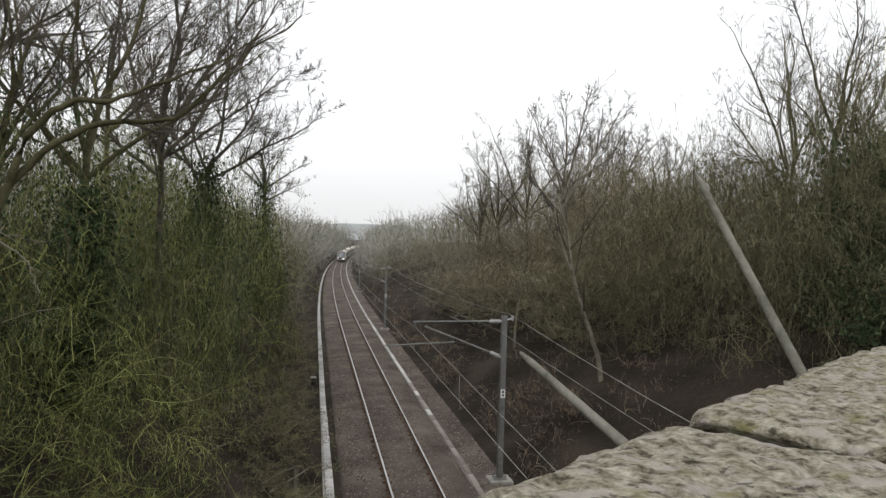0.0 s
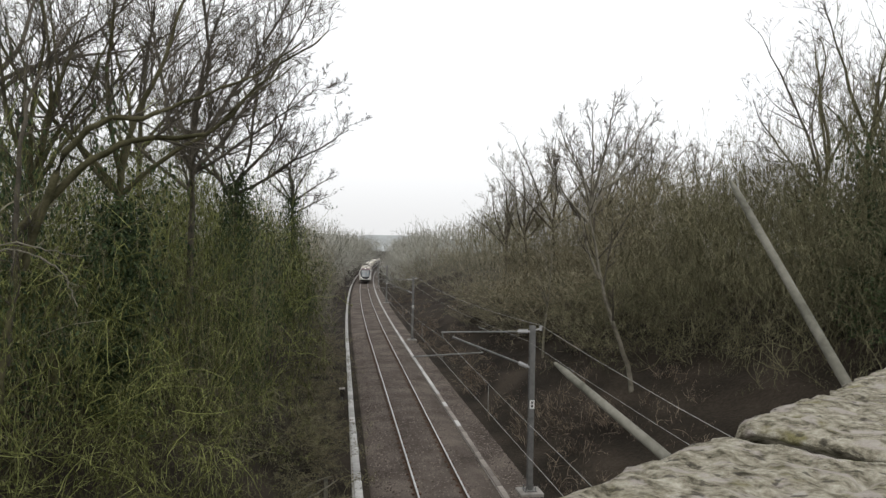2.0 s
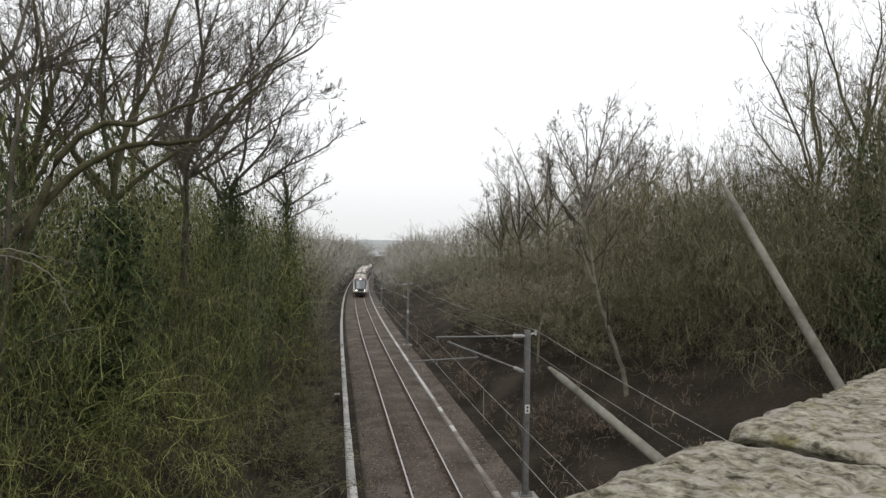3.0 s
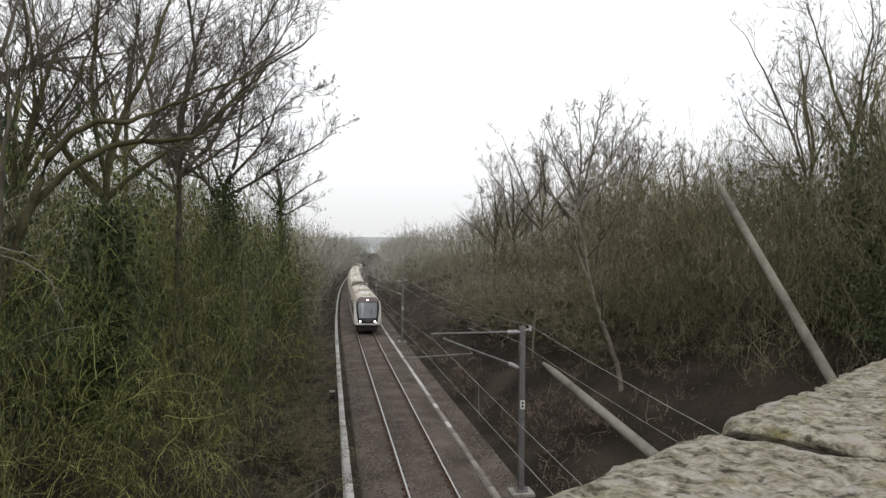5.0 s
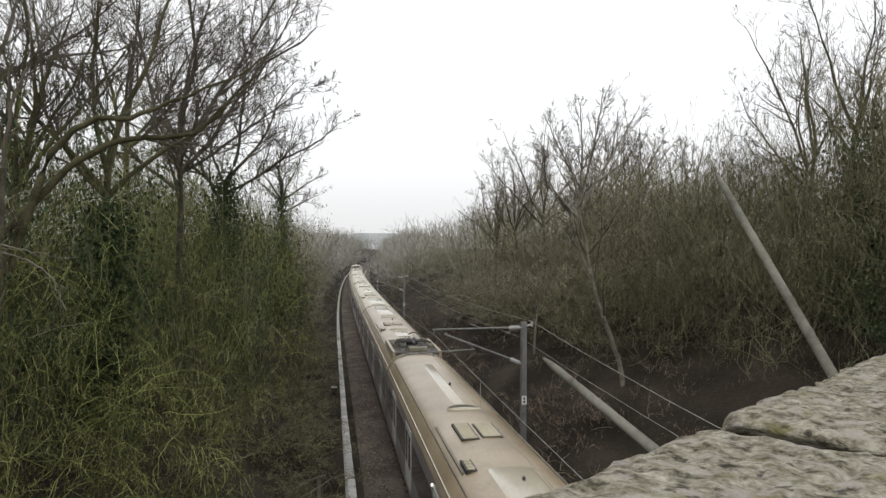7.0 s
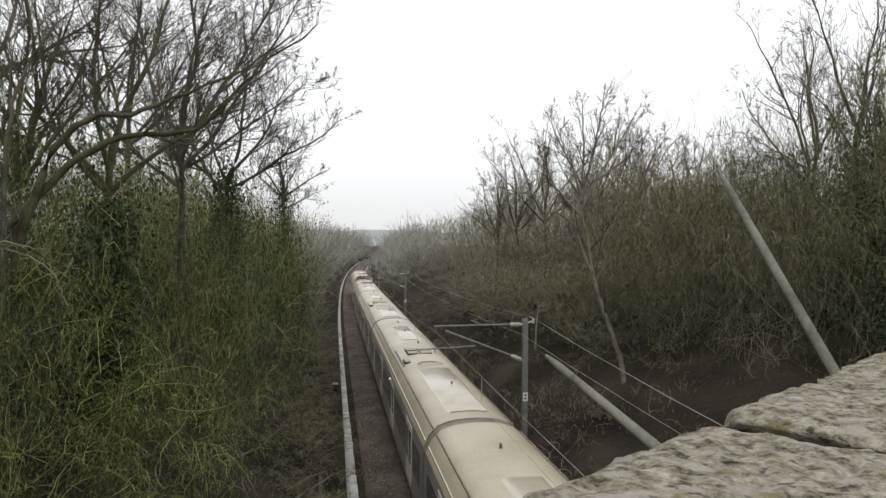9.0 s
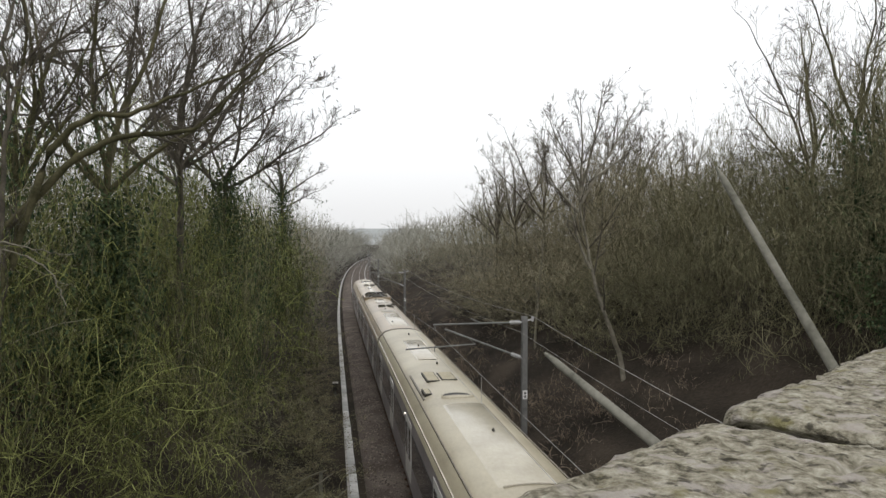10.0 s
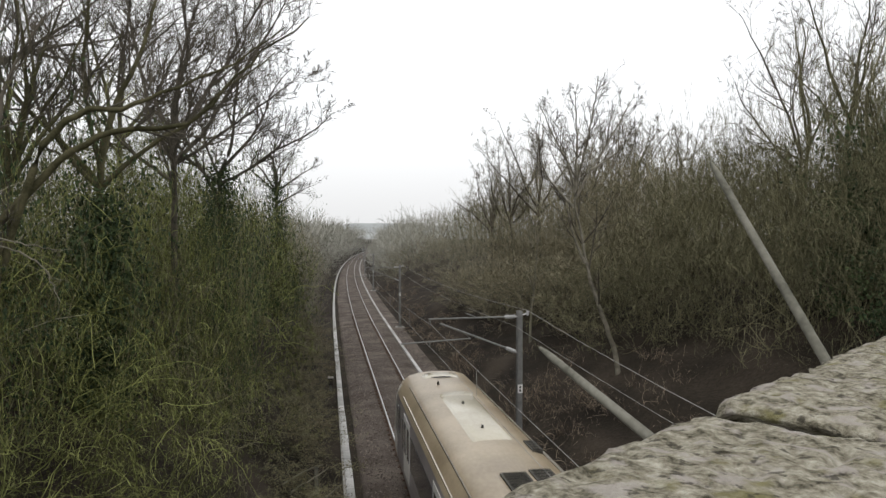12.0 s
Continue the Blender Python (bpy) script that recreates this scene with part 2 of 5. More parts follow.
def line_x(y):
    return CENTRE + np.maximum(0.0, np.asarray(y, float) - CURVE_START) ** 2 / (2 * RADIUS)


def shift(y):
    return line_x(y) - CENTRE


def sweep(profile, ys, offset=0.0, closed=True):
    """A bar of that cross-section (x, z) along the line."""
    k = len(profile)
    p = np.array(profile, float)
    v = np.concatenate([np.column_stack([p[:, 0] + offset + shift(y), np.full(k, y), p[:, 1]]) for y in ys])
    f = [[r * k + i, r * k + (i + 1) % k, (r + 1) * k + (i + 1) % k, (r + 1) * k + i] for r in range(len(ys) - 1) for i in range(k if closed else k - 1)]
    if closed:
        f += [list(range(k))[::-1], [(len(ys) - 1) * k + i for i in range(k)]]
    return v, f


def bank(u, y):
    """Height of the ground at u (across, as if the line were straight) and y."""
    u, y = np.asarray(u, float), np.asarray(y, float)
    left = np.clip((-0.5 - u) * 0.95, 0, 7.0)
    right = np.clip((u - 7.7) * 0.5, 0, 7.3)
    fall = np.clip((y - 420) / 300, 0, 1)
    z = -0.22 + np.maximum(left, right) * (1 - fall) + 3.0 * fall
    rough = 0.16 * np.sin(u * 1.9 + 0.7 * np.sin(y * 0.31)) * np.sin(y * 0.83 + u * 0.4) + 0.25 * np.sin(y * 0.17 + u * 0.23)
    return z + rough * np.clip(np.maximum(left, right), 0, 1)


def on_bank(x, y):
    return float(bank(x - float(shift(y)), y))


# ---- ground ----
def build_ground():
    us = np.unique(np.concatenate([np.linspace(-3000, -200, 8), np.linspace(-200, -24, 12), np.linspace(-24, 36, 101), np.linspace(36, 200, 12), np.linspace(200, 3000, 8)]))
    ys = np.unique(np.concatenate([np.linspace(-900, -200, 6), np.linspace(-200, -20, 24), np.linspace(-20, 120, 176), np.linspace(120, 460, 90), np.linspace(460, 3500, 16)]))
    g, h = np.meshgrid(us, ys)
    z = bank(g, h)
    v = np.stack([g + shift(np.clip(h, -900, 460)), h, z], -1).reshape(-1, 3)
    c = len(us)
    i = (np.arange(len(ys) - 1)[:, None] * c + np.arange(c - 1)).ravel()
    tagged(new("ground", mesh_of("ground", v, np.stack([i, i + 1, i + c + 1, i + c], -1), EARTH, True)), "brown leaf-littered earth of a railway cutting with sloping banks", "ground", kind="structure")


LINE_YS = sorted(set([-200, -100, -40, -20] + list(range(-10, 60, 10)) + list(range(60, 461, 8))))


def build_track():
    rng = np.random.default_rng(3)
    bed = sweep([(0.95, -0.3), (1.3, -0.16), (1.9, -0.06), (2.1, -0.05), (4.9, -0.05), (5.1, -0.06), (5.6, -0.17), (6.9, -0.2), (7.4, -0.32)], LINE_YS)
    track = tagged(new("ballast_bed", mesh_of("ballast_bed", *bed, BALLAST, True)), "brown-grey crushed stone ballast bed under the single track", "ballast", kind="structure")
    # loose stones on the bed
    oct_v = np.array([(1, 0, 0), (-1, 0, 0), (0, 1, 0), (0, -1, 0), (0, 0, 1), (0, 0, -1)], float)
    oct_f = np.array([(0, 2, 4), (2, 1, 4), (1, 3, 4), (3, 0, 4), (2, 0, 5), (1, 2, 5), (3, 1, 5), (0, 3, 5)])
    n = 26000
    y = 9 + 55 * rng.random(n) ** 1.7
    x = rng.uniform(1.25, 7.0, n)
    z = np.interp(x, [0.95, 1.3, 1.9, 4.9, 5.6, 6.9, 7.4], [-0.3, -0.16, -0.055, -0.055, -0.17, -0.2, -0.3])
    size = rng.uniform(0.018, 0.05, (n, 1, 1)) * rng.uniform(0.6, 1.3, (n, 6, 1))
    v = (oct_v[None] * size * np.array([1, 1, 0.75]) + np.stack([x + shift(y), y, z], -1)[:, None]).reshape(-1, 3)
    f = (oct_f[None] + 6 * np.arange(n)[:, None, None]).reshape(-1, 3)
    tagged(new("ballast_stones", mesh_of("ballast_stones", v, f, PEBBLE)), "loose angular grey-brown ballast stones", "ballast", kind="stuff")
    # sleepers and their rail clips
    bm = bmesh.new()
    for x0, x1, z1 in ((-1.25, -0.45, -0.005), (-0.45, 0.45, -0.03), (0.45, 1.25, -0.005)):
        add_box(bm, x0, x1, -0.12, 0.12, -0.2, z1 - 0.02, 0.012)
    sleeper_mesh = bpy.data.meshes.new("sleeper")
    bm.to_mesh(sleeper_mesh)
    bm.free()
    sleeper_mesh.materials.append(CONCRETE)
    clip = bmesh.new()
    for sx in (-0.82, 0.82):
        add_box(clip, sx - 0.16, sx - 0.05, -0.06, 0.06, -0.03, 0.03)
        add_box(clip, sx + 0.05, sx + 0.16, -0.06, 0.06, -0.03, 0.03)
    clip_mesh = bpy.data.meshes.new("rail_clip")
    clip.to_mesh(clip_mesh)
    clip.free()
    clip_mesh.materials.append(RAIL_RUST)
    for k in range(170):
        y = -6 + 0.66 * k
        s = put("sleeper", sleeper_mesh, track, (float(line_x(y)), y, rng.uniform(-0.05, -0.025)), (0, 0, rng.uniform(-0.8, 0.8)))
        if y < 70:
            put("rail_clip", clip_mesh, s)
    rail = [(-0.075, -0.03), (0.075, -0.03), (0.075, -0.012), (0.012, 0.0), (0.012, 0.09), (0.036, 0.1), (0.036, 0.128), (-0.036, 0.128), (-0.036, 0.1), (-0.012, 0.09), (-0.012, 0.0), (-0.075, -0.012)]
    head = [(-0.036, 0.128), (0.036, 0.128), (0.03, 0.14), (-0.03, 0.14)]
    for side in (-0.82, 0.82):
        r = tagged(new("rail", mesh_of("rail", *sweep(rail, LINE_YS, CENTRE + side), RAIL_RUST)), "long steel running rail with rusty web and polished head", "rail", "running rails")
        put("rail_head", mesh_of("rail_head", *sweep(head, LINE_YS, CENTRE + side), RAIL_TOP), r, label="polished bright steel rail head")
    # cable troughs along both sides, with loose lids
    for name, x0, wide, start, lids, z in (("left", 0.67, 0.23, 8.0, 52, -0.12), ("right", 5.72, 0.17, 8.0, 60, -0.13)):
        body = sweep([(-wide / 2 - 0.03, z - 0.2), (wide / 2 + 0.03, z - 0.2), (wide / 2 + 0.03, z), (wide / 2 - 0.03, z), (wide / 2 - 0.05, z - 0.02), (-wide / 2 + 0.05, z - 0.02), (-wide / 2 + 0.03, z), (-wide / 2 - 0.03, z)], LINE_YS, x0)
        t = tagged(new("cable_trough", mesh_of("cable_trough", *body, CONCRETE)), "long pale concrete cable trough with loose lids beside the track", "cable trough", "cable troughs", "structure")
        bm = box(-wide / 2 - 0.02, wide / 2 + 0.02, 0.008, 0.992, 0, 0.05, 0.01)
        lid = bpy.data.meshes.new("lid")
        bm.to_mesh(lid)
        bm.free()
        lid.materials.append(LID)
        stained = bpy.data.meshes.new("lid")
        bm = box(-wide / 2 - 0.02, wide / 2 + 0.02, 0.008, 0.992, 0, 0.05, 0.01)
        bm.to_mesh(stained)
        bm.free()
        stained.materials.append(LID_DIRTY)
        for k in range(lids):
            y = start + k
            drift = 0.16 * max(0, (34 - y) / 26) if name == "left" else 0.0
            put("lid", stained if name == "right" and rng.random() < (42 - y) / 12 else lid, t, (x0 + drift + float(shift(y)) + rng.normal(0, 0.006), y, z + rng.uniform(0.002, 0.012)), (rng.normal(0, 0.3), rng.normal(0, 0.5), rng.normal(0, 0.3)))
        far = sweep([(-wide / 2, z), (wide / 2, z), (wide / 2, z + 0.05), (-wide / 2, z + 0.05)], [y for y in LINE_YS if y >= start + lids - 1], x0)
        put("lid_run", mesh_of("lid_run", *far, LID), t)


# ---- overhead line ----
def build_mast(y):
    x = 6.7 + float(shift(y))
    mast = tagged(new("overhead_line_mast"), "grey galvanised steel overhead line mast with cantilever arm", "mast", "overhead line masts")
    mast.location = (x, y, -0.2)
    bm = box(-0.09, 0.09, -0.1, -0.085, 0, 5.9)
    add_box(bm, -0.09, 0.09, 0.085, 0.1, 0, 5.9)
    add_box(bm, -0.008, 0.008, -0.085, 0.085, 0, 5.9)
    part("column", bm, GALV, mast)
    part("footing", box(-0.42, 0.42, -0.38, 0.38, -0.4, 0.1, 0.03), CONCRETE, mast, "square concrete footing")
    bm = box(-0.22, 0.22, -0.2, 0.2, 0.1, 0.14)
    for sx in (-0.17, 0.17):
        for sy in (-0.15, 0.15):
            rod(bm, (sx, sy, 0.14), (sx, sy, 0.26), 0.022, 6)
    part("base_plate", bm, GALV, mast)
    bm = rod(bmesh.new(), (-3.25, 0, 5.66), (-0.55, 0, 5.69), 0.03)
    part("top_tube", bm, GALV, mast)
    bm = rod(bmesh.new(), (-2.85, 0, 5.5), (-0.5, 0, 4.6), 0.035)
    part("bracket_tube", bm, GALV, mast)
    bm = rod(bmesh.new(), (-4.2, 0.05, 4.82), (-1.75, 0.05, 4.95), 0.026)
    rod(bm, (-3.2, 0.05, 4.86), (-3.2, 0.05, 4.72), 0.02)
    part("registration_arm", bm, GALV, mast)
    part("dropper_link", rod(bmesh.new(), (-1.75, 0.05, 4.95), (-2.1, 0, 5.22), 0.012, 6), GALV, mast)
    part("dropper_link", rod(bmesh.new(), (-3.2, 0, 5.66), (-3.2, 0, 5.45), 0.02), GALV, mast)
    for a, b in (((-0.55, 0, 5.69), (-0.09, 0, 5.69)), ((-0.5, 0, 4.6), (-0.09, 0, 4.42))):
        bm = rod(bmesh.new(), a, b, 0.03)
        d = Vector(b) - Vector(a)
        for k in range(5):
            c = Vector(a) + d * (0.1 + 0.16 * k)
            rod(bm, c, c + d.normalized() * 0.03, 0.075, 10)
        part("insulator", bm, PORCELAIN, mast, "ribbed grey porcelain insulator")
    bm = rod(bmesh.new(), (0.09, 0, 5.74), (0.3, 0, 5.8), 0.03)
    rod(bm, (0.3, 0, 5.72), (0.3, 0, 5.9), 0.05)
    part("wire_clamp", bm, PORCELAIN, mast)
    plate = part("number_plate", box(-0.085, 0.085, -0.125, -0.11, 3.0, 3.3), PLATE, mast, "small white number plate")
    part("print_bar", box(-0.035, 0.035, -0.13, -0.126, 3.05, 3.13), INK, plate)
    part("print_bar", box(-0.035, 0.035, -0.13, -0.126, 3.17, 3.25), INK, plate)
    # small stay with a bent end above the arm
    bm = rod(bmesh.new(), (-1.95, 0, 5.85), (-1.7, 0, 5.75), 0.018, 6)
    rod(bm, (-1.7, 0, 5.75), (-1.55, 0, 5.68), 0.018, 6)
    part("stay", bm, GALV, mast)
    return mast


MAST_YS = (22.5, 61.5, 104.0, 150.0, 198.0)


def build_wires():
    def wire(name, label, xs, z, sag, r, ys, first=None):
        pts = []
        for a, b in zip(ys[:-1], ys[1:]):
            dip = first if first and a < 0 else sag
            for k in range(10):
                t = k / 10
                y = a + (b - a) * t
                pts.append((xs + float(shift(y)), y, z - dip * 4 * t * (1 - t)))
        pts.append((xs + float(shift(ys[-1])), ys[-1], z))
        p = np.array(pts)[None]
        tagged(new(name, mesh_of(name, *tubes(p, np.full(p.shape[:2], r), 5), WIRE)), label, "wire", "overhead wires")
    ys = [-25.0, *MAST_YS, 250.0]
    wire("contact_wire", "taut copper contact wire over the track", 3.5, 4.5, 0.02, 0.0055, ys)
    wire("catenary_wire", "sagging grey catenary wire above the contact wire", 3.55, 5.25, 0.3, 0.005, ys)
    wire("return_wire", "grey return conductor strung between the mast tops", 7.0, 5.7, 0.35, 0.0065, ys, 0.92)
    wire("earth_wire", "thin grey earth wire strung between the masts", 6.55, 5.15, 0.3, 0.005, ys, 0.62)
    bm = bmesh.new()
    for a, b in zip(ys[:-1], ys[1:]):
        for t in (0.15, 0.38, 0.62, 0.85):
            y = a + (b - a) * t
            x = 3.52 + float(shift(y))
            rod(bm, (x, y, 4.5 - 0.08 * t * (1 - t)), (x, y, 5.25 - 1.2 * t * (1 - t)), 0.006, 4)
    ob = part("dropper_wires", bm, WIRE, None)
    tagged(ob, "thin dropper wires hanging between catenary and contact wire", "wire", kind="stuff")


# ---- the bridge on which the camera stands ----
EDGE = Vector((0.696, 1.097, 0))   # outer arris of the coping at its open joint
ALONG = Vector((0.83, 0.557, 0)).normalized()
OUT = Vector((-ALONG.y, ALONG.x, 0))


def rough_stone(name, a0, a1, depth, z0, z1, parent, seed, worn=0.035, tilt=0.0, broken=False):
    """One rock-faced coping stone from a0 to a1 along the parapet; worn: how uneven it is."""
    nx, ny, nz = max(6, int((a1 - a0) / 0.016)), max(6, int(depth / 0.016)), max(3, int((z1 - z0) / 0.04))
    bm = bmesh.new()
    add_box(bm, 0, 1, 0, 1, 0, 1)
    bmesh.ops.subdivide_edges(bm, edges=[e for e in bm.edges if abs(e.verts[0].co.x - e.verts[1].co.x) > 0.5], cuts=nx, use_grid_fill=True)
    bmesh.ops.subdivide_edges(bm, edges=[e for e in bm.edges if abs(e.verts[0].co.y - e.verts[1].co.y) > 0.5], cuts=ny, use_grid_fill=True)
    bmesh.ops.subdivide_edges(bm, edges=[e for e in bm.edges if abs(e.verts[0].co.z - e.verts[1].co.z) > 0.5], cuts=nz, use_grid_fill=True)
    for v in bm.verts:
        x, y, z = v.co
        p = Vector((a0 + x * (a1 - a0), -depth + y * depth, z0 + z * (z1 - z0)))
        # rounded arrises
        edge = min(x * (a1 - a0), (1 - x) * (a1 - a0))
        ridge = min((1 - y) * depth, y * depth)
        if z > 0.5:
            p.z -= 0.016 * math.exp(-edge / 0.012) + 0.014 * math.exp(-ridge / 0.02)
        q = p * 1.0 + Vector((seed * 7.3, 0, 0))
        bump = noise.fractal(q * 22, 0.8, 2.1, 4) * worn * 0.5 + noise.noise(q * 3.1) * worn
        pit = max(0.0, noise.noise(Vector((q.x * 14, q.y * 30, q.z * 9 + 4))) - 0.25) * 0.025
        p += Vector((0, 0, bump - pit)) if z > 0.9 else Vector((0, bump * y, 0))
        if y > 0.9:
            p.y += noise.fractal(q * 8, 0.9, 2.1, 3) * 0.02
        # the end at the joint is worn back below its arris
        if x < 0.08 and z < 0.95:
            p.x += 0.085 * math.exp(-edge / 0.05) * min(1.0, (1 - z) * 6)
        # a broken corner leaves a hollow along the joint
        if broken:
            ragged = 0.038 + 0.016 * noise.noise(q * 9)
            p.z -= 0.11 * math.exp(-(((1 - x) * (a1 - a0)) / ragged) ** 2) * min(1.0, max(0.0, (y - 0.5) * 4)) * (z > 0.3)
        v.co = EDGE + ALONG * p.x + OUT * p.y + Vector((0, 0, p.z + tilt * (x - 0.5)))
    bmesh.ops.recalc_face_normals(bm, faces=bm.faces)
    return part(name, bm, STONE, parent, smooth=True)


def build_bridge():
    top = EYE - 0.335
    bridge = tagged(new("bridge"), "old stone road bridge with rough lichened coping over the cutting", "bridge", kind="structure")
    wall = tagged(new("parapet"), "rough grey lichened stone parapet with broken coping", "parapet", kind="structure")
    rough_stone("coping_stone", -1.15, -0.003, 0.46, top - 0.2, top + 0.034, wall, 1, 0.014, broken=True)
    rough_stone("coping_stone", 0.006, 1.2, 0.46, top - 0.2, top + 0.037, wall, 2, 0.013)
    rough_stone("coping_stone", 1.22, 2.3, 0.46, top - 0.2, top + 0.03, wall, 3, 0.012)
    rough_stone("coping_stone", -2.4, -1.17, 0.46, top - 0.2, top, wall, 4, 0.012)

    def slab(name, a0, a1, d0, d1, z0, z1, material, parent, bev=0.0):
        bm = box(a0, a1, d0, d1, z0, z1, bev)
        for v in bm.verts:
            v.co = EDGE + ALONG * v.co.x + OUT * v.co.y + Vector((0, 0, v.co.z))
        return part(name, bm, material, parent)
    # masonry courses of the outer parapet
    rng = random.Random(5)
    for row in range(5):
        a = -6.0 - 0.4 * (row % 2)
        z0 = top - 0.21 - 0.24 * (row + 1)
        while a < 9:
            b = a + rng.uniform(0.5, 0.85)
            slab("stone", a, b - 0.012, -0.42 + rng.uniform(-0.01, 0.01), -0.04 + rng.uniform(-0.012, 0.012), z0, z0 + 0.228, MASONRY, wall, 0.012)
            a = b
    slab("deck", -7, 10, -7.4, -0.06, 5.35, 6.55, MASONRY, bridge)
    slab("road_surface", -7, 10, -6.9, -0.5, 6.556, 6.62, ASPHALT, bridge)
    slab("back_parapet", -7, 10, -7.35, -6.95, 6.556, top - 0.1, MASONRY, bridge, 0.02)
    slab("abutment", -6.9, -2.6, -7.3, -0.1, -0.3, 5.345, MASONRY, bridge)
    slab("abutment", 7.6, 9.9, -7.3, -0.1, -0.3, 5.345, MASONRY, bridge)
    slab("approach", 10.02, 40, -7.3, -0.06, 5.0, 6.6, EARTH, bridge)
    slab("approach", -40, -7.02, -7.3, -0.06, 5.0, 6.6, EARTH, bridge)


def build_pole(a, b, r):
    """A leaning pointed stake outside the parapet, from its foot a to its tip b."""
    a, b = Vector(a), Vector(b)
    d = (b - a)
    foot = a - d * 0.55
    n, k = 12, 14
    pts = np.array([[foot + (b - foot) * t for t in np.linspace(0, 1, k)]])
    rad = np.array([[r * (1.1 - 0.28 * t) for t in np.linspace(0, 1, k)]])
    pts[0, -2] = b - d.normalized() * 0.055
    pts[0, -3] = b - d.normalized() * 0.1
    rad[0, -1] = 0.006
    rad[0, -2] = r * 0.68
    v, f = tubes(pts, rad, n)
    f = f.tolist()
    ob = new("stake", mesh_of("stake", v, f, POLE_WOOD, True))
    return tagged(ob, "leaning weathered grey wooden stake with pointed end beside parapet", "stake", "leaning stakes")


# ---- the train ----
CAR, GAP = 23.8, 0.45
HALF = [(1.36, 0.72), (1.39, 0.98), (1.38, 1.35), (1.38, 2.55), (1.35, 2.85), (1.2, 3.18), (0.96, 3.42), (0.62, 3.53), (0.3, 3.57), (0.0, 3.58)]


def nose_y(x, z):
    """How far back the front lies at x, z."""
    return max(0.0, z - 1.25) * 0.36 + max(0.0, 1.0 - z) * 0.5 + 0.22 * (abs(x) / 1.1) ** 3 + max(0.0, z - 3.0) ** 2 * 1.6


def ring(s, nose):
    pts = []
    for x, z in HALF:
        k = 1.0
        if nose and s < 2.4:
            k = 1.0 - 0.03 * (1 - s / 2.4) ** 2
        y = s + (nose_y(x, z) * max(0.0, 1 - s / 2.4) if nose else 0.0)
        pts.append((x * k, y, z))
    return pts + [(-x, y, z) for x, y, z in pts[-2::-1]]


def car_shell(nose):
    """The lofted body, split into roof and sides."""
    stations = ([0, 0.25, 0.7, 1.3, 2.4] if nose else [GAP / 2]) + [4, 8, 12, 16, 20, CAR - GAP / 2]
    rings = [ring(s, nose) for s in stations]
    k = len(rings[0])
    v = [p for r in rings for p in r]

    def faces(cols):
        return [[r * k + i, r * k + i + 1, (r + 1) * k + i + 1, (r + 1) * k + i] for r in range(len(rings) - 1) for i in cols]
    split = 4
    roof = faces(range(split, k - 1 - split))
    side = faces(list(range(0, split)) + list(range(k - 1 - split, k - 1)))
    caps = [[(len(rings) - 1) * k + i for i in range(k)]]
    if not nose:
        caps.append(list(range(k))[::-1])
    return v, roof, side + caps


def front_patch(a, z0, z1, lift, nz=9, nx=8, taper=0.0, foot=0.0):
    """A skin following the cab front, a: half width as a share of the front's, lifted off it."""
    v, f = [], []
    for j in range(nz + 1):
        z = z0 + (z1 - z0) * j / nz
        half = float(np.interp(z, [h[1] for h in HALF], [h[0] for h in HALF])) * 0.97
        for i in range(nx + 1):
            s = (2 * i / nx - 1) * a * (1 - taper * (j / nz) ** 3) * (1 - foot * (1 - j / nz) ** 1.6)
            x = s * half
            v.append((x, nose_y(x / 0.97, z) - lift, z))
    f = [[j * (nx + 1) + i, j * (nx + 1) + i + 1, (j + 1) * (nx + 1) + i + 1, (j + 1) * (nx + 1) + i] for j in range(nz) for i in range(nx)]
    return v, f


def roof_z(x):
    return float(np.interp(abs(x), [0, 0.3, 0.62, 0.96, 1.2], [3.58, 3.57, 3.53, 3.42, 3.18]))


def roof_pad(x0, x1, y0, y1, lift, lip=0.12, n=8):
    """A shallow raised unit that follows the roof's camber, with sloped edges."""
    v, f = [], []
    xs = [x0, x0 + lip * 0.6] + list(np.linspace(x0 + lip, x1 - lip, n)) + [x1 - lip * 0.6, x1]
    ys = [y0, y0 + lip, y1 - lip, y1]
    for j, y in enumerate(ys):
        for i, x in enumerate(xs):
            inner = 0 < j < 3 and 0 < i < len(xs) - 1
            v.append((x, y, roof_z(x) + (lift if inner else -0.01)))
    c = len(xs)
    f = [[j * c + i, j * c + i + 1, (j + 1) * c + i + 1, (j + 1) * c + i] for j in range(3) for i in range(c - 1)]
    return v, f


def grille(car, x0, x1, y0, y1, slats, lift=0.015):
    bm = bmesh.new()
    z = max(roof_z(x0), roof_z(x1)) + 0.01
    add_box(bm, x0, x1, y0, y1, z - 0.12, z + lift)
    g = part("roof_grille", bm, GRILLE, car, "dark slatted roof grille")
    for k in range(slats):
        y = y0 + (k + 0.5) * (y1 - y0) / slats
        put("slat", mesh_of("slat", [(x0 + 0.04, y - 0.03, z + lift + 0.004), (x1 - 0.04, y - 0.03, z + lift + 0.004), (x1 - 0.04, y + 0.02, z + lift + 0.03), (x0 + 0.04, y + 0.02, z + lift + 0.03)], [[0, 1, 2, 3]], ROOF_PAINT), g)


def add_wheels(car, y):
    bogie = part("bogie", box(-1.05, 1.05, y - 1.7, y + 1.7, 0.36, 0.62, 0.04), UNDER, car)
    for dy in (-1.15, 1.15):
        for sx in (-0.82, 0.82):
            bm = rod(bmesh.new(), (sx - 0.07, y + dy, 0.56), (sx + 0.07, y + dy, 0.56), 0.42, 20)
            part("wheel", bm, UNDER, bogie)


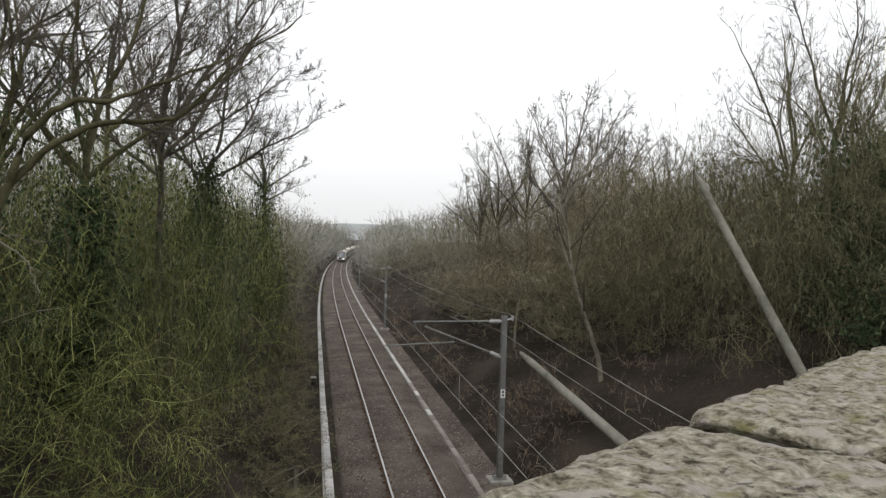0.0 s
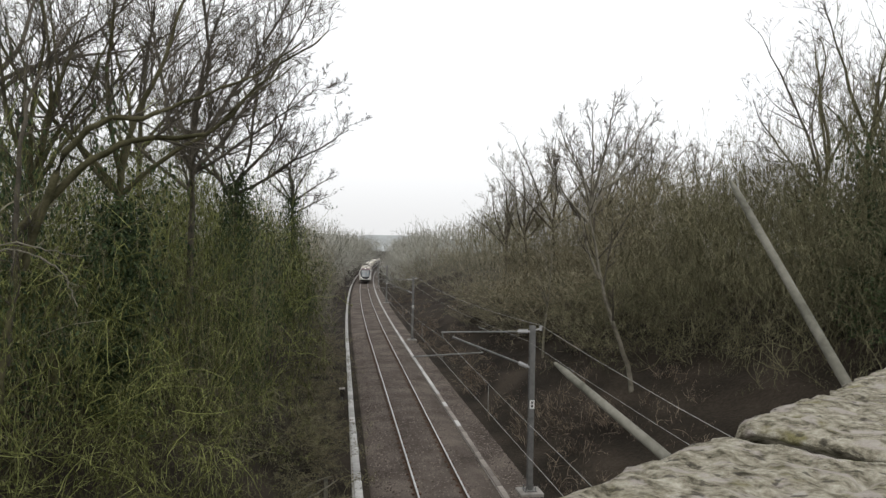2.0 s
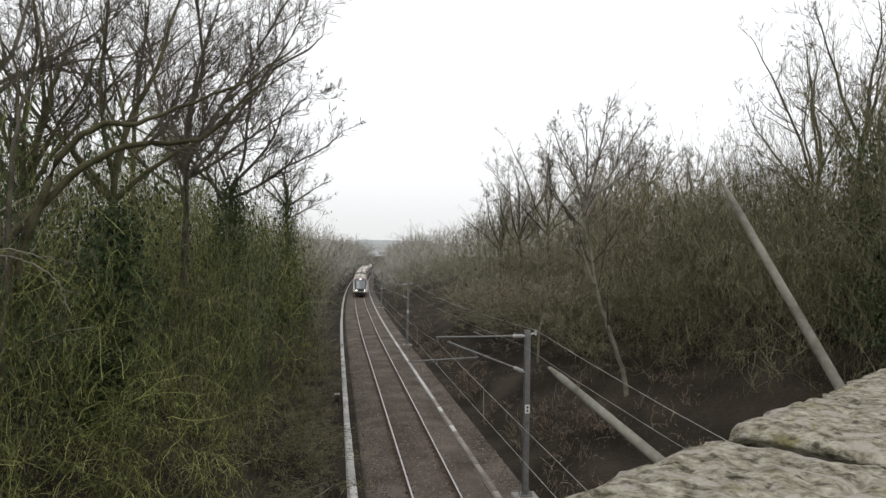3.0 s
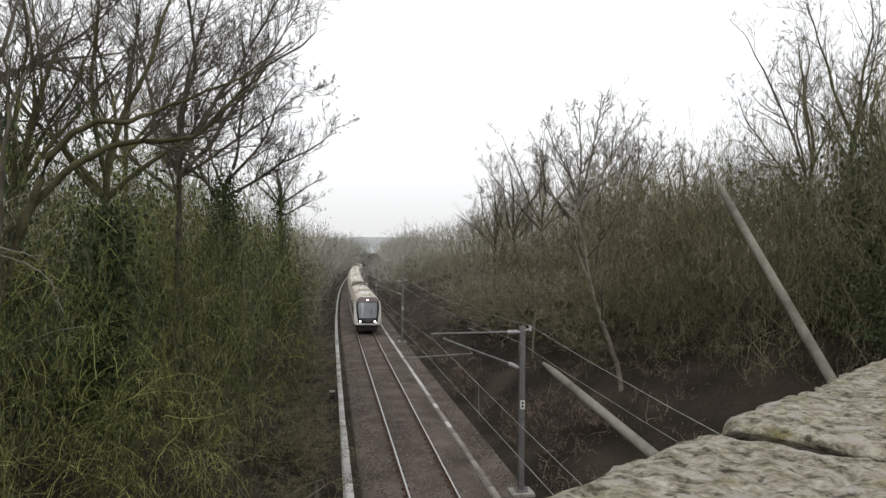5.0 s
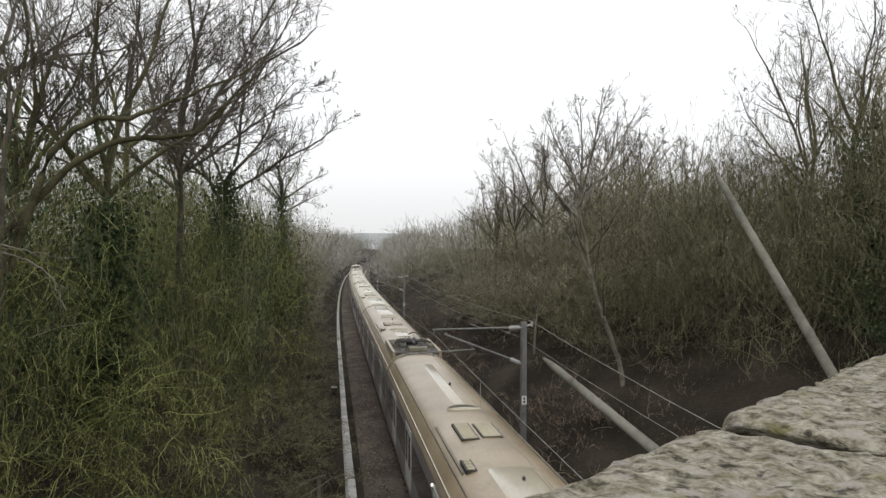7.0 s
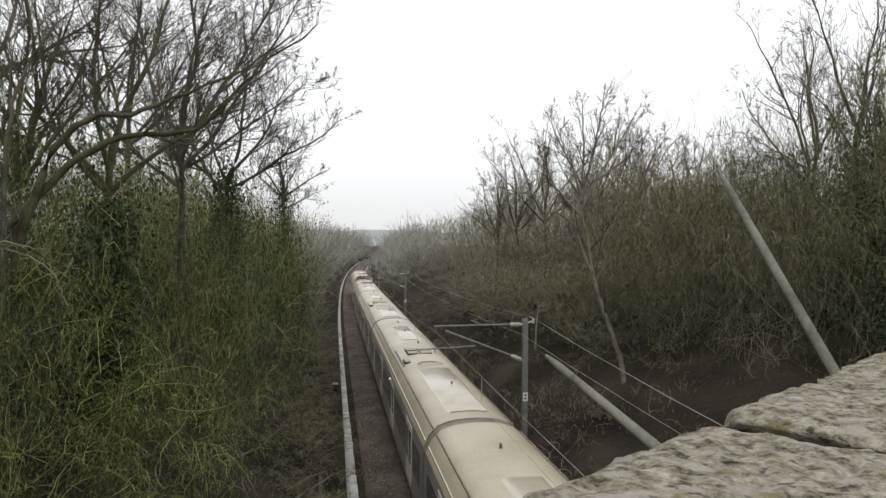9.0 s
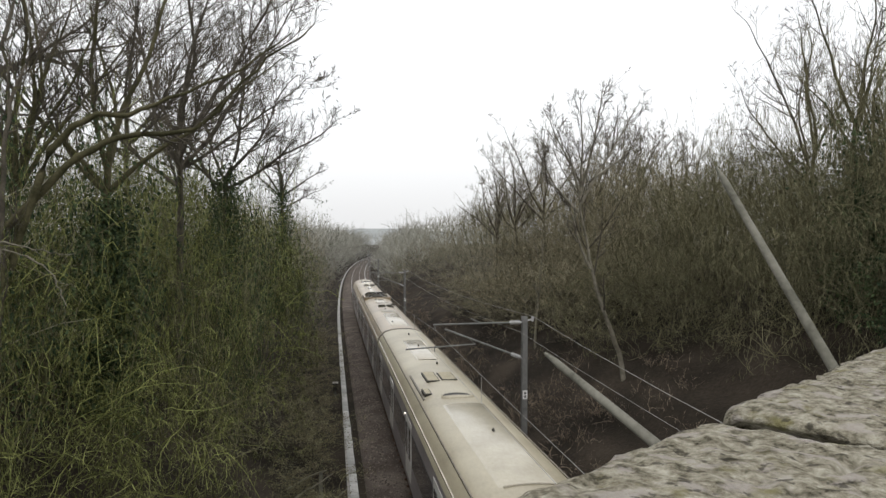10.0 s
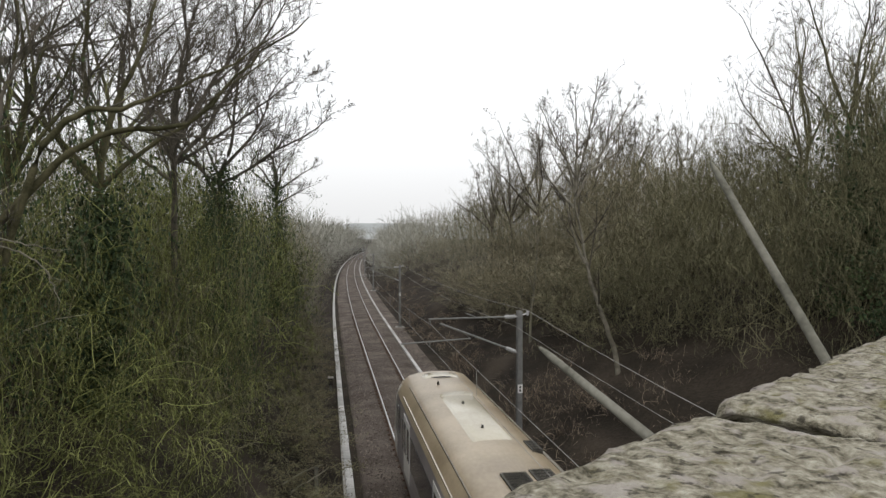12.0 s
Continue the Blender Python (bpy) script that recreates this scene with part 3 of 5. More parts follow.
def build_car(kind):
    """kind: cab, plain or pantograph. Its front end is at y = 0, the rail head at z = 0.14."""
    names = {"cab": ("train_cab_car", "cream-roofed electric train driving car with white front and dark windscreen"),
             "plain": ("train_coach", "cream-roofed electric train coach with dark window band"),
             "pantograph": ("train_pantograph_coach", "cream-roofed electric train coach with folded pantograph in a roof well")}
    car = tagged(new(names[kind][0]), names[kind][1], "train car", "cars of the train")
    nose = kind == "cab"
    v, roof, side = car_shell(nose)
    part_mesh = mesh_of("roof", v, roof, ROOF_PAINT if kind == "plain" else ROOF_TAN, True)
    put("roof", part_mesh, car, label="dusty cream roof" if kind == "plain" else "tan roof dulled by brake dust")
    put("body_side", mesh_of("body_side", v, side, BODY_SIDE), car, label="grey painted side with shade in the colour")
    # gutters
    for sx in (-1, 1):
        bm = box(min(sx * 1.27, sx * 1.3), max(sx * 1.27, sx * 1.3), 2.6 if nose else 0.3, CAR - 0.3, 2.98, 3.03)
        part("gutter", bm, ROOF_PANEL, car)
        bm = box(min(sx * 1.07, sx * 1.1), max(sx * 1.07, sx * 1.1), 2.6 if nose else 0.3, CAR - 0.3, 3.3, 3.345)
        part("roof_rib", bm, ROOF_SEAM, car)
    # side windows and doors
    doors = [4.2, 9.9, 15.6, 20.2] if nose else [3.2, 9.0, 14.8, 20.6]
    for sx in (-1, 1):
        a, b = (1.376, 1.392) if sx > 0 else (-1.392, -1.376)
        for y in doors:
            d = part("door", box(a, b, y - 0.72, y + 0.72, 0.98, 2.75, 0.006), BODY_WHITE, car, "pale sliding door pair")
            for dy in (-0.36, 0.36):
                aa, bb = (1.393, 1.398) if sx > 0 else (-1.398, -1.393)
                part("door_window", box(aa, bb, y + dy - 0.24, y + dy + 0.24, 1.6, 2.55), PANE, d)
            aa, bb = (1.37, 1.420) if sx > 0 else (-1.420, -1.37)
            if y == doors[1]:
                part("door_lamp", box(aa, bb, y + 0.86, y + 0.92, 2.67, 2.72), TAILLIGHT, car)
        stops = [2.9 if nose else 0.6] + [e for y in doors for e in (y - 0.8, y + 0.8)] + [CAR - 0.6]
        for y0, y1 in zip(stops[::2], stops[1::2]):
            if y1 - y0 > 0.5:
                aa, bb = (1.377, 1.388) if sx > 0 else (-1.388, -1.377)
                part("window", box(aa, bb, y0 + 0.1, y1 - 0.1, 1.55, 2.5), PANE, car, "dark side window")
    part("underframe", box(-1.12, 1.12, 2.0, CAR - 0.6, 0.42, 0.8, 0.03), UNDER, car)
    add_wheels(car, 4.0)
    add_wheels(car, CAR - 4.0)
    # gangway to the next car: a ribbed cover over the joint
    covers = np.linspace(CAR - 0.26, CAR + 0.26, 9)
    outline = HALF[1:] + [(-x, z) for x, z in HALF[-2:0:-1]]
    v = [(x * k, float(y), z * k) for n, y in enumerate(covers) for k in ((0.985 if n % 2 else 0.998) if 0 < n < 8 else 0.96,) for x, z in outline]
    c = len(outline)
    put("gangway", mesh_of("gangway", v, [[r * c + i, r * c + i + 1, (r + 1) * c + i + 1, (r + 1) * c + i] for r in range(8) for i in range(c - 1)], GANGWAY), car, label="ribbed dusty olive gangway cover")
    # roof equipment
    if nose:
        # the narrow last pad is no pod, only a painted reflection streak
        pads = [(-0.6, 0.6, 1.7, 2.4, 0.02), (-0.5, 0.5, 4.9, 9.2, 0.03), (-0.2, 0.22, 14.6, 21.4, 0.02)]
        hoods = [(0.0, 2.1, 0.42), (0.0, 4.9, 0.5), (0.05, 14.2, 0.5)]
        vents = [(-0.62, -0.18, 11.2, 12.6, 9), (-0.1, 0.42, 11.3, 12.5, 9), (-0.92, -0.68, 9.2, 9.9, 4)]
        bumps = [(0.05, 6.0), (0.05, 8.3), (0.3, 3.4), (0.2, 17.4)]
    elif kind == "plain":
        pads = [(-0.62, 0.62, 0.9, 7.4, 0.025), (-0.45, 0.45, 14.4, 19.6, 0.025)]
        hoods = [(0.0, 8.2, 0.5)]
        vents = [(-0.62, -0.18, 10.4, 11.8, 9), (-0.1, 0.42, 10.5, 11.7, 9), (-0.92, -0.68, 8.8, 9.5, 4)]
        bumps = [(0.05, 21.4), (0.05, 17.7), (0.2, 13.4), (0.15, 4.4)]
    else:
        pads = [(-0.5, 0.5, 16.2, 22.4, 0.03), (-0.4, 0.4, 5.6, 8.0, 0.02)]
        hoods = [(0.0, 15.0, 0.5), (0.0, 8.6, 0.5)]
        vents = [(-0.62, -0.18, 10.6, 12.0, 9), (-0.1, 0.42, 10.7, 11.9, 9), (-0.92, -0.68, 9.0, 9.7, 4)]
        bumps = [(0.1, 13.6), (0.05, 7.0), (0.3, 21.0)]
    # low access rail beside the grilles
    part("cable_duct", box(-0.99, -0.93, vents[0][2] - 1.9, vents[0][3] + 0.3, 3.38, 3.45, 0.01), ROOF_SEAM, car)
    for x, y, wide in hoods:
        xs = np.linspace(-wide, wide, 11)
        depth = 0.34 * np.sqrt(np.maximum(0.0, 1 - (xs / wide) ** 2)) + 0.02
        v = [(x + a, y + e * d, roof_z(x + a) + h) for a, d in zip(xs, depth) for e, h in ((-0.5, 0.004), (-0.4, 0.07), (0.5, 0.006))]
        f = [[i * 3 + j, i * 3 + 3 + j, i * 3 + 4 + j, i * 3 + 1 + j] for i in range(10) for j in (0, 1)]
        hood = put("vent_hood", mesh_of("vent_hood", v, f, ROOF_PANEL, True), car, label="low curved vent hood on the roof")
        v = [(x + a * 0.95, y + e * d * 0.9 + 0.12, roof_z(x + a) + 0.012) for a, d in zip(xs, depth) for e in (0.1, 1.0)]
        put("vent_slot", mesh_of("vent_slot", v, [[i * 2, i * 2 + 2, i * 2 + 3, i * 2 + 1] for i in range(10)], GRILLE), hood, label="dark crescent air slot")
    for x0, x1, y0, y1, lift in pads:
        p = put("air_conditioning_pod", mesh_of("air_conditioning_pod", *roof_pad(x0, x1, y0, y1, lift), ROOF_PANEL, True), car, label="shallow raised pale pad for roof pods and painted sheen")
        for y in (y0 + 0.02,):
            xs = np.linspace(x0 + 0.1, x1 - 0.1, 9)
            line = np.array([[(x, y, roof_z(x) + 0.012) for x in xs]])
            put("pod_slot", mesh_of("pod_slot", *tubes(line, np.full((1, 9), 0.012), 6), ROOF_SEAM, True), p)
    for x0, x1, y0, y1, n in vents:
        grille(car, x0, x1, y0, y1, n)
    for x, y in bumps:
        bm = rod(bmesh.new(), (x, y, roof_z(x) - 0.02), (x, y, roof_z(x) + 0.1), 0.05, 8, 0.025)
        part("aerial", bm, GRILLE, car, "small dark roof aerial")
    if kind == "pantograph":
        part("pantograph_well", box(-0.98, 0.98, 0.5, 4.2, 3.3, 3.585, 0.02), RUBBER, car, "dark dusty roof well")
        for x0, x1, y0, y1 in ((-1.06, 1.06, 4.18, 4.34), (-1.08, -0.96, 0.45, 4.34), (0.96, 1.08, 0.45, 4.34)):
            part("well_rim", box(x0, x1, y0, y1, 3.2, 3.64, 0.03), ROOF_TAN, car)
        pan = part("pantograph", rod(bmesh.new(), (-0.6, 1.2, 3.74), (0.6, 1.2, 3.74), 0.045), GRILLE, car, "folded steel pantograph")
        part("base_frame", add_box(box(-0.62, -0.54, 1.0, 3.7, 3.68, 3.76), 0.54, 0.62, 1.0, 3.7, 3.68, 3.76), GRILLE, pan)
        for sx in (-0.46, 0.46):
            part("arm", rod(bmesh.new(), (sx, 1.2, 3.78), (sx * 0.4, 3.5, 3.83), 0.035, 8), GALV, pan)
            for y in (1.1, 3.5):
                bm = rod(bmesh.new(), (sx * 1.25, y, 3.55), (sx * 1.25, y, 3.7), 0.05, 10)
                for k in range(3):
                    rod(bm, (sx * 1.25, y, 3.58 + 0.04 * k), (sx * 1.25, y, 3.6 + 0.04 * k), 0.1, 12)
                part("insulator", bm, PORCELAIN, pan, "ribbed grey porcelain insulator")
        for y in (1.9, 2.3):
            bm = rod(bmesh.new(), (-0.6, y, 3.86), (0.6, y, 3.86), 0.045, 8)
            for sx in (-1, 1):
                rod(bm, (sx * 0.6, y, 3.86), (sx * 0.86, y, 3.77), 0.03, 8)
            part("collector_strip", bm, GRILLE, pan)
        part("lower_frame", rod(bmesh.new(), (0, 3.5, 3.82), (0, 1.6, 3.84), 0.05, 8), GALV, pan)
        for x0, x1, y0, y1, h, m in ((-0.35, 0.5, 0.62, 1.0, 0.2, GANGWAY), (-0.3, 0.3, 2.7, 3.4, 0.12, UNDER), (-0.9, -0.68, 2.0, 2.9, 0.16, GANGWAY), (0.66, 0.9, 1.5, 2.3, 0.18, GANGWAY), (-0.45, 0.4, 3.72, 4.12, 0.14, GRILLE)):
            part("equipment_box", box(x0, x1, y0, y1, 3.58, 3.58 + h, 0.03), m, car, "dusty roof equipment case")
        bm = bmesh.new()
        for k in range(8):
            a0, a1 = k / 8, (k + 1) / 8
            rod(bm, (0.72 - 0.5 * a0, 4.3 + 1.6 * a0, 3.66 + 0.18 * math.sin(3.14 * a0)), (0.72 - 0.5 * a1, 4.3 + 1.6 * a1, 3.66 + 0.18 * math.sin(3.14 * a1)), 0.03, 6)
        part("roof_cable", bm, GRILLE, car)
    if nose:
        put("cab_front", mesh_of("cab_front", *front_patch(1.0, 0.8, 3.56, 0.0, 16, 12), BODY_WHITE, True), car, label="white rounded cab front")
        for s in (-1, 1):
            v, f = [], []
            for j in range(12):
                z = 0.76 + 2.46 * j / 11
                half = float(np.interp(z, [h[1] for h in HALF], [h[0] for h in HALF]))
                for i in range(6):
                    st = 1.5 * i / 5
                    wide = 1.5 if z < 1.5 else 0.55
                    st = st * wide / 1.5
                    kx = 1.0 - 0.03 * (1 - st / 2.4) ** 2
                    v.append((s * (half * kx + 0.012), st + nose_y(half, z) * (1 - st / 2.4) - 0.004, z))
            f = [[j * 6 + i, j * 6 + i + 1, (j + 1) * 6 + i + 1, (j + 1) * 6 + i] for j in range(11) for i in range(5)]
            put("cab_cheek", mesh_of("cab_cheek", v, f, BODY_WHITE, True), car, label="white wrap-round cab corner")
        put("front_mask", mesh_of("front_mask", *front_patch(0.94, 1.0, 3.44, 0.015, 14, 10, 0.08, 0.27), MASK, True), car, label="glossy black front mask")
        put("brow", mesh_of("brow", *front_patch(0.97, 3.0, 3.5, 0.022, 6, 12, 0.08), PLUM, True), car, label="dark plum panel above windscreen")
        put("windscreen", mesh_of("windscreen", *front_patch(0.74, 1.5, 2.97, 0.026, 8, 8, 0.03, 0.14), SCREEN, True), car, label="large windscreen with sky reflection in its tint")
        bm = rod(bmesh.new(), (0.3, nose_y(0.3, 1.7) - 0.06, 1.66), (0.42, nose_y(0.42, 2.5) - 0.06, 2.5), 0.02, 6)
        part("wiper", bm, MASK, car)
        for x, z, r in ((-0.72, 1.18, 0.07), (0.72, 1.18, 0.07), (0.0, 3.24, 0.065)):
            y = nose_y(x / 0.97, z)
            bm = rod(bmesh.new(), (x, y + 0.06, z), (x, y - 0.045, z), r, 16)
            part("headlight", bm, HEADLIGHT, car, "lit round headlight")
        bm = box(-1.15, 1.15, 0.04, 0.6, 0.82, 0.99, 0.05)
        part("bumper", bm, BODY_WHITE, car, "white lower lip of the cab")
        bm = box(-0.95, 0.95, 0.3, 1.8, 0.2, 0.75, 0.05)
        part("skirt", bm, UNDER, car)
        bm = box(-0.2, 0.2, 0.0, 0.6, 0.45, 0.72, 0.04)
        part("coupler", bm, UNDER, car, "dark coupler")
        for s in (-1, 1):
            a, b = sorted((s * 1.360, s * 1.389))
            part("cab_side_window", box(a, b, 1.75, 2.25, 1.75, 2.6, 0.02), MASK, car, "dark cab side window")
    return car


SPEED = [(0.0, 216.2), (1.0, 186.0), (2.0, 155.9), (3.0, 125.8), (4.0, 95.7), (5.0, 65.5), (6.0, 34.7), (6.5, 19.2), (7.0, 4.2), (8.0, -25.2), (9.0, -54.6), (10.0, -84.1), (11.0, -113.6), (12.0, -143.0)]


def build_train():
    cab, plain, pan = build_car("cab"), build_car("plain"), build_car("pantograph")
    cars = [cab, pan, plain, copy_thing(plain, pose(0, 0, 0)), copy_thing(plain, pose(0, 0, 0)), copy_thing(pan, pose(0, 0, 0)), copy_thing(cab, pose(0, 0, 0))]
    return cars


def nose_at(t):
    return float(np.interp(t, [a for a, _ in SPEED], [b for _, b in SPEED]))


def motions():
    for k, car in enumerate(TRAIN):
        rows = []
        for t in np.arange(0, 12.01, 0.5):
            y0 = nose_at(float(t)) + CAR * k
            y1 = y0 + CAR
            x0, x1 = float(line_x(y0)) + 0.2, float(line_x(y1)) + 0.2
            turn = -math.degrees(math.atan2(x1 - x0, y1 - y0))
            if k < 5:
                rows.append((float(t), pose(x0, y0, 0.14, 0, 0, turn)))
            else:
                rows.append((float(t), pose(x1, y1, 0.14, 0, 0, turn + 180)))
        walk(car, rows)


# ---- vegetation ----
def unit(v):
    return v / (np.linalg.norm(v, axis=-1, keepdims=True) + 1e-9)


def grow(rng, p, d, length, k, wobble, lift):
    """N polylines of k points from p along d, that wander and bend up (lift > 0) or down."""
    n = len(p)
    pts = np.empty((n, k, 3))
    pts[:, 0] = p
    d = unit(d)
    step = (length / (k - 1))[:, None]
    for i in range(1, k):
        d = unit(d + rng.normal(0, wobble, (n, 3)) + np.array([0, 0, lift]))
        pts[:, i] = pts[:, i - 1] + d * step
    return pts


def forks(rng, pts, rad, length, m, t0, t1, spread, ratio, thin):
    """m side shoots on each polyline, between t0 and t1 of its length."""
    n, k, _ = pts.shape
    t = rng.uniform(t0, t1, (n, m)) * (k - 1)
    i = np.minimum(t.astype(int), k - 2)
    w = (t - i)[..., None]
    row = np.arange(n)[:, None]
    p = pts[row, i] * (1 - w) + pts[row, i + 1] * w
    d = unit(pts[row, i + 1] - pts[row, i])
    side = unit(rng.normal(0, 1, (n, m, 3)))
    side = unit(side - d * (side * d).sum(-1, keepdims=True))
    a = rng.uniform(spread * 0.6, spread * 1.3, (n, m, 1))
    nd = d * np.cos(a) + side * np.sin(a)
    r = rad[row, i] * thin
    ln = length[:, None] * ratio * rng.uniform(0.6, 1.25, (n, m)) * (1.15 - 0.6 * t / (k - 1))
    return p.reshape(-1, 3), nd.reshape(-1, 3), ln.ravel(), r.ravel()


def taper(r, k, end=0.45):
    return r[:, None] * np.linspace(1, end, k)[None]


def crown_of(rng, pts, rad, length, levels, floor=0.004):
    """All side growth of limbs: levels as (count, t0, t1, spread, ratio, thin, k, wobble, lift, sides)."""
    out = []
    for m, t0, t1, spread, ratio, thin, k, wobble, lift, sides in levels:
        p, d, ln, r = forks(rng, pts, rad, length, m, t0, t1, spread, ratio, thin)
        r = np.maximum(r, floor)
        pts = grow(rng, p, d, ln, k, wobble, lift)
        rad, length = taper(r, k, 0.07 if k > 9 else 0.2 if k > 5 else 0.28), ln
        out.append(tubes(pts, rad, sides))
    return out, pts


def leaves(rng, centres, radius, per, size, droop=0.2):
    """Bent leaf quads scattered round centres."""
    n = len(centres) * per
    c = np.repeat(centres, per, 0) + rng.normal(0, 1, (n, 3)) * radius
    a = unit(rng.normal(0, 1, (n, 3)))
    b = unit(np.cross(a, rng.normal(0, 1, (n, 3))))
    s = size * rng.uniform(0.5, 1.4, (n, 1))
    fold = np.cross(a, b) * s * 0.3
    v = np.stack([c - a * s, c + b * s * 0.6 + fold, c + a * s, c - b * s * 0.6 + fold], 1).reshape(-1, 3)
    v[:, 2] -= droop * 0.02
    i = np.arange(n)[:, None] * 4
    return v, i + np.arange(4)


TREE_LEVELS = [(6, 0.5, 1.0, 0.85, 2.0, 0.66, 13, 0.19, 0.03, 5), (13, 0.2, 1.0, 0.85, 0.38, 0.46, 9, 0.24, 0.035, 3), (6, 0.15, 1.0, 0.8, 0.5, 0.6, 6, 0.27, 0.04, 3), (4, 0.15, 1.0, 0.75, 0.6, 0.72, 4, 0.28, 0.03, 2)]
SAPLING = [(9, 0.3, 1.0, 0.5, 0.4, 0.5, 6, 0.12, 0.06, 3), (6, 0.2, 1.0, 0.6, 0.5, 0.6, 5, 0.16, 0.03, 2), (5, 0.2, 1.0, 0.7, 0.55, 0.7, 4, 0.2, 0.02, 2)]


def build_tree(seed, height, radius, lean=(0, 0), levels=None, bark=None, twig=None, trunks=1, ivy=0.0, label="", wobble=0.06, first=0.45, floor=0.009, splay=0.12, kind="tree", share=0.42):
    rng = np.random.default_rng(seed)
    tree = tagged(new(kind), label, kind, "bare trees of the cutting")
    base = np.zeros((trunks, 3))
    base[:, :2] = rng.normal(0, 0.25, (trunks, 2)) * (trunks > 1)
    d = np.column_stack([rng.normal(lean[0], splay, trunks), rng.normal(lean[1], splay, trunks), np.ones(trunks)])
    base[:, 2] = -0.5
    ln = height * share * rng.uniform(0.82, 1.0, trunks)
    pts = grow(rng, base, d, ln, 10, wobble, 0.04)
    rad = taper(np.full(trunks, radius), 10, 0.6 if share < 0.8 else 0.2)
    put("trunk", mesh_of("trunk", *tubes(pts, rad, 8), bark or BARK_DARK, True), tree)
    lv = [list(x) for x in (levels or TREE_LEVELS)]
    lv[0][1] = first
    pieces, tips = crown_of(rng, pts, rad, ln, lv, floor)
    put("crown", mesh_of("crown", *merged(pieces), twig or BARK_DARK), tree)
    if ivy:
        c = pts[:, : max(3, int(10 * ivy))].reshape(-1, 3)
        mid = np.concatenate([c[:-1] + (c[1:] - c[:-1]) * t for t in np.linspace(0, 1, 5)])
        put("ivy", mesh_of("ivy", *leaves(rng, mid, (0.42, 0.42, 0.5), 90, 0.1), LEAF_DARK), tree, label="dark green ivy on the trunk")
    return tree


def build_limb_tree(seed, limbs, radius, levels, label, bark, twig, floor=0.004, ivy=0.0, thin=0.75):
    """A tree whose main limbs follow given way-points."""
    rng = np.random.default_rng(seed)
    tree = tagged(new("tree"), label, "tree", "bare trees of the cutting")
    pieces, growth = [], []
    for n, way in enumerate(limbs):
        w = np.array(way, float)
        t = np.linspace(0, len(w) - 1, 22)
        p = np.column_stack([np.interp(t, range(len(w)), w[:, i]) for i in range(3)])
        for _ in range(2):
            p[1:-1] = (p[:-2] + 2 * p[1:-1] + p[2:]) / 4
        p[1:-1] += rng.normal(0, 0.015, (20, 3))
        r = radius * (1.0 if n == 0 else thin)
        rad = np.linspace(r, r * 0.15, 22)[None]
        pieces.append(tubes(p[None], rad, 8))
        ln = np.array([np.linalg.norm(np.diff(p, axis=0), axis=1).sum()])
        g, _ = crown_of(rng, p[None], rad, ln, levels, floor)
        growth += g
    if ivy:
        w = np.array(limbs[0], float)
        t = np.linspace(0.2, ivy, 26) * (len(w) - 1)
        c = np.column_stack([np.interp(t, range(len(w)), w[:, i]) for i in range(3)])
        put("ivy", mesh_of("ivy", *leaves(rng, c, (0.38, 0.38, 0.3), 110, 0.09), LEAF_DARK), tree, label="dark green ivy on the trunk")
    put("trunk", mesh_of("trunk", *merged(pieces), bark, True), tree)
    put("crown", mesh_of("crown", *merged(growth), twig), tree)
    return tree


def build_vase_tree(seed, at, fork, limbs, radius, counts, label, bark, twig, floor=0.008, ivy=0.0, lift=0.07, spray=0.42, lean=0.0):
    """A tree at (x, y) whose trunk rises to fork metres; limbs: (start share of the trunk, compass angle, slant, length), all bending upward."""
    rng = np.random.default_rng(seed)
    x, y = at
    tree = tagged(new("tree"), label, "tree", "bare trees of the cutting")
    tree.location = (x, y, on_bank(x, y))
    trunk = grow(rng, np.array([[0.0, 0.0, -0.5]]), np.array([[lean, 0.0, 1.0]]), np.array([fork + 0.5]), 14, 0.035, 0.02)
    girth = taper(np.array([radius]), 14, 0.62)
    wood, growth = [tubes(trunk, girth, 10)], []
    for start, compass, slant, length in limbs:
        i = min(13, int(start * 13))
        a, b = radians(compass), radians(slant)
        d = np.array([[math.sin(b) * math.cos(a), math.sin(b) * math.sin(a), math.cos(b)]])
        p = grow(rng, trunk[:, i], d, np.array([length]), 18, 0.085, 0.025)
        r = radius * 0.62 * (length / max(q[3] for q in limbs)) ** 0.7
        rad = (r * np.linspace(1, 0.14, 18) ** 0.9)[None]
        wood.append(tubes(p, rad, 7))
        m1, m2, m3 = counts
        g, _ = crown_of(rng, p, rad, np.array([length]), [(m1, 0.16, 1.0, 0.72, spray, 0.55, 10, 0.11, lift, 4), (m2, 0.12, 1.0, 0.7, 0.42, 0.6, 7, 0.14, lift * 0.9, 3), (m3, 0.1, 1.0, 0.62, 0.66, 0.75, 5, 0.13, lift * 0.8, 3)], floor)
        growth += g
    put("trunk", mesh_of("trunk", *merged(wood), bark, True), tree)
    put("crown", mesh_of("crown", *merged(growth), twig), tree)
    if ivy:
        t = np.linspace(0.1, ivy, 30) * 13
        c = np.column_stack([np.interp(t, range(14), trunk[0, :, i]) for i in range(3)])
        put("ivy", mesh_of("ivy", *leaves(rng, c, (0.36, 0.36, 0.35), 300, 0.058), LEAF_DARK), tree, label="dark green ivy on the trunk")
    return tree


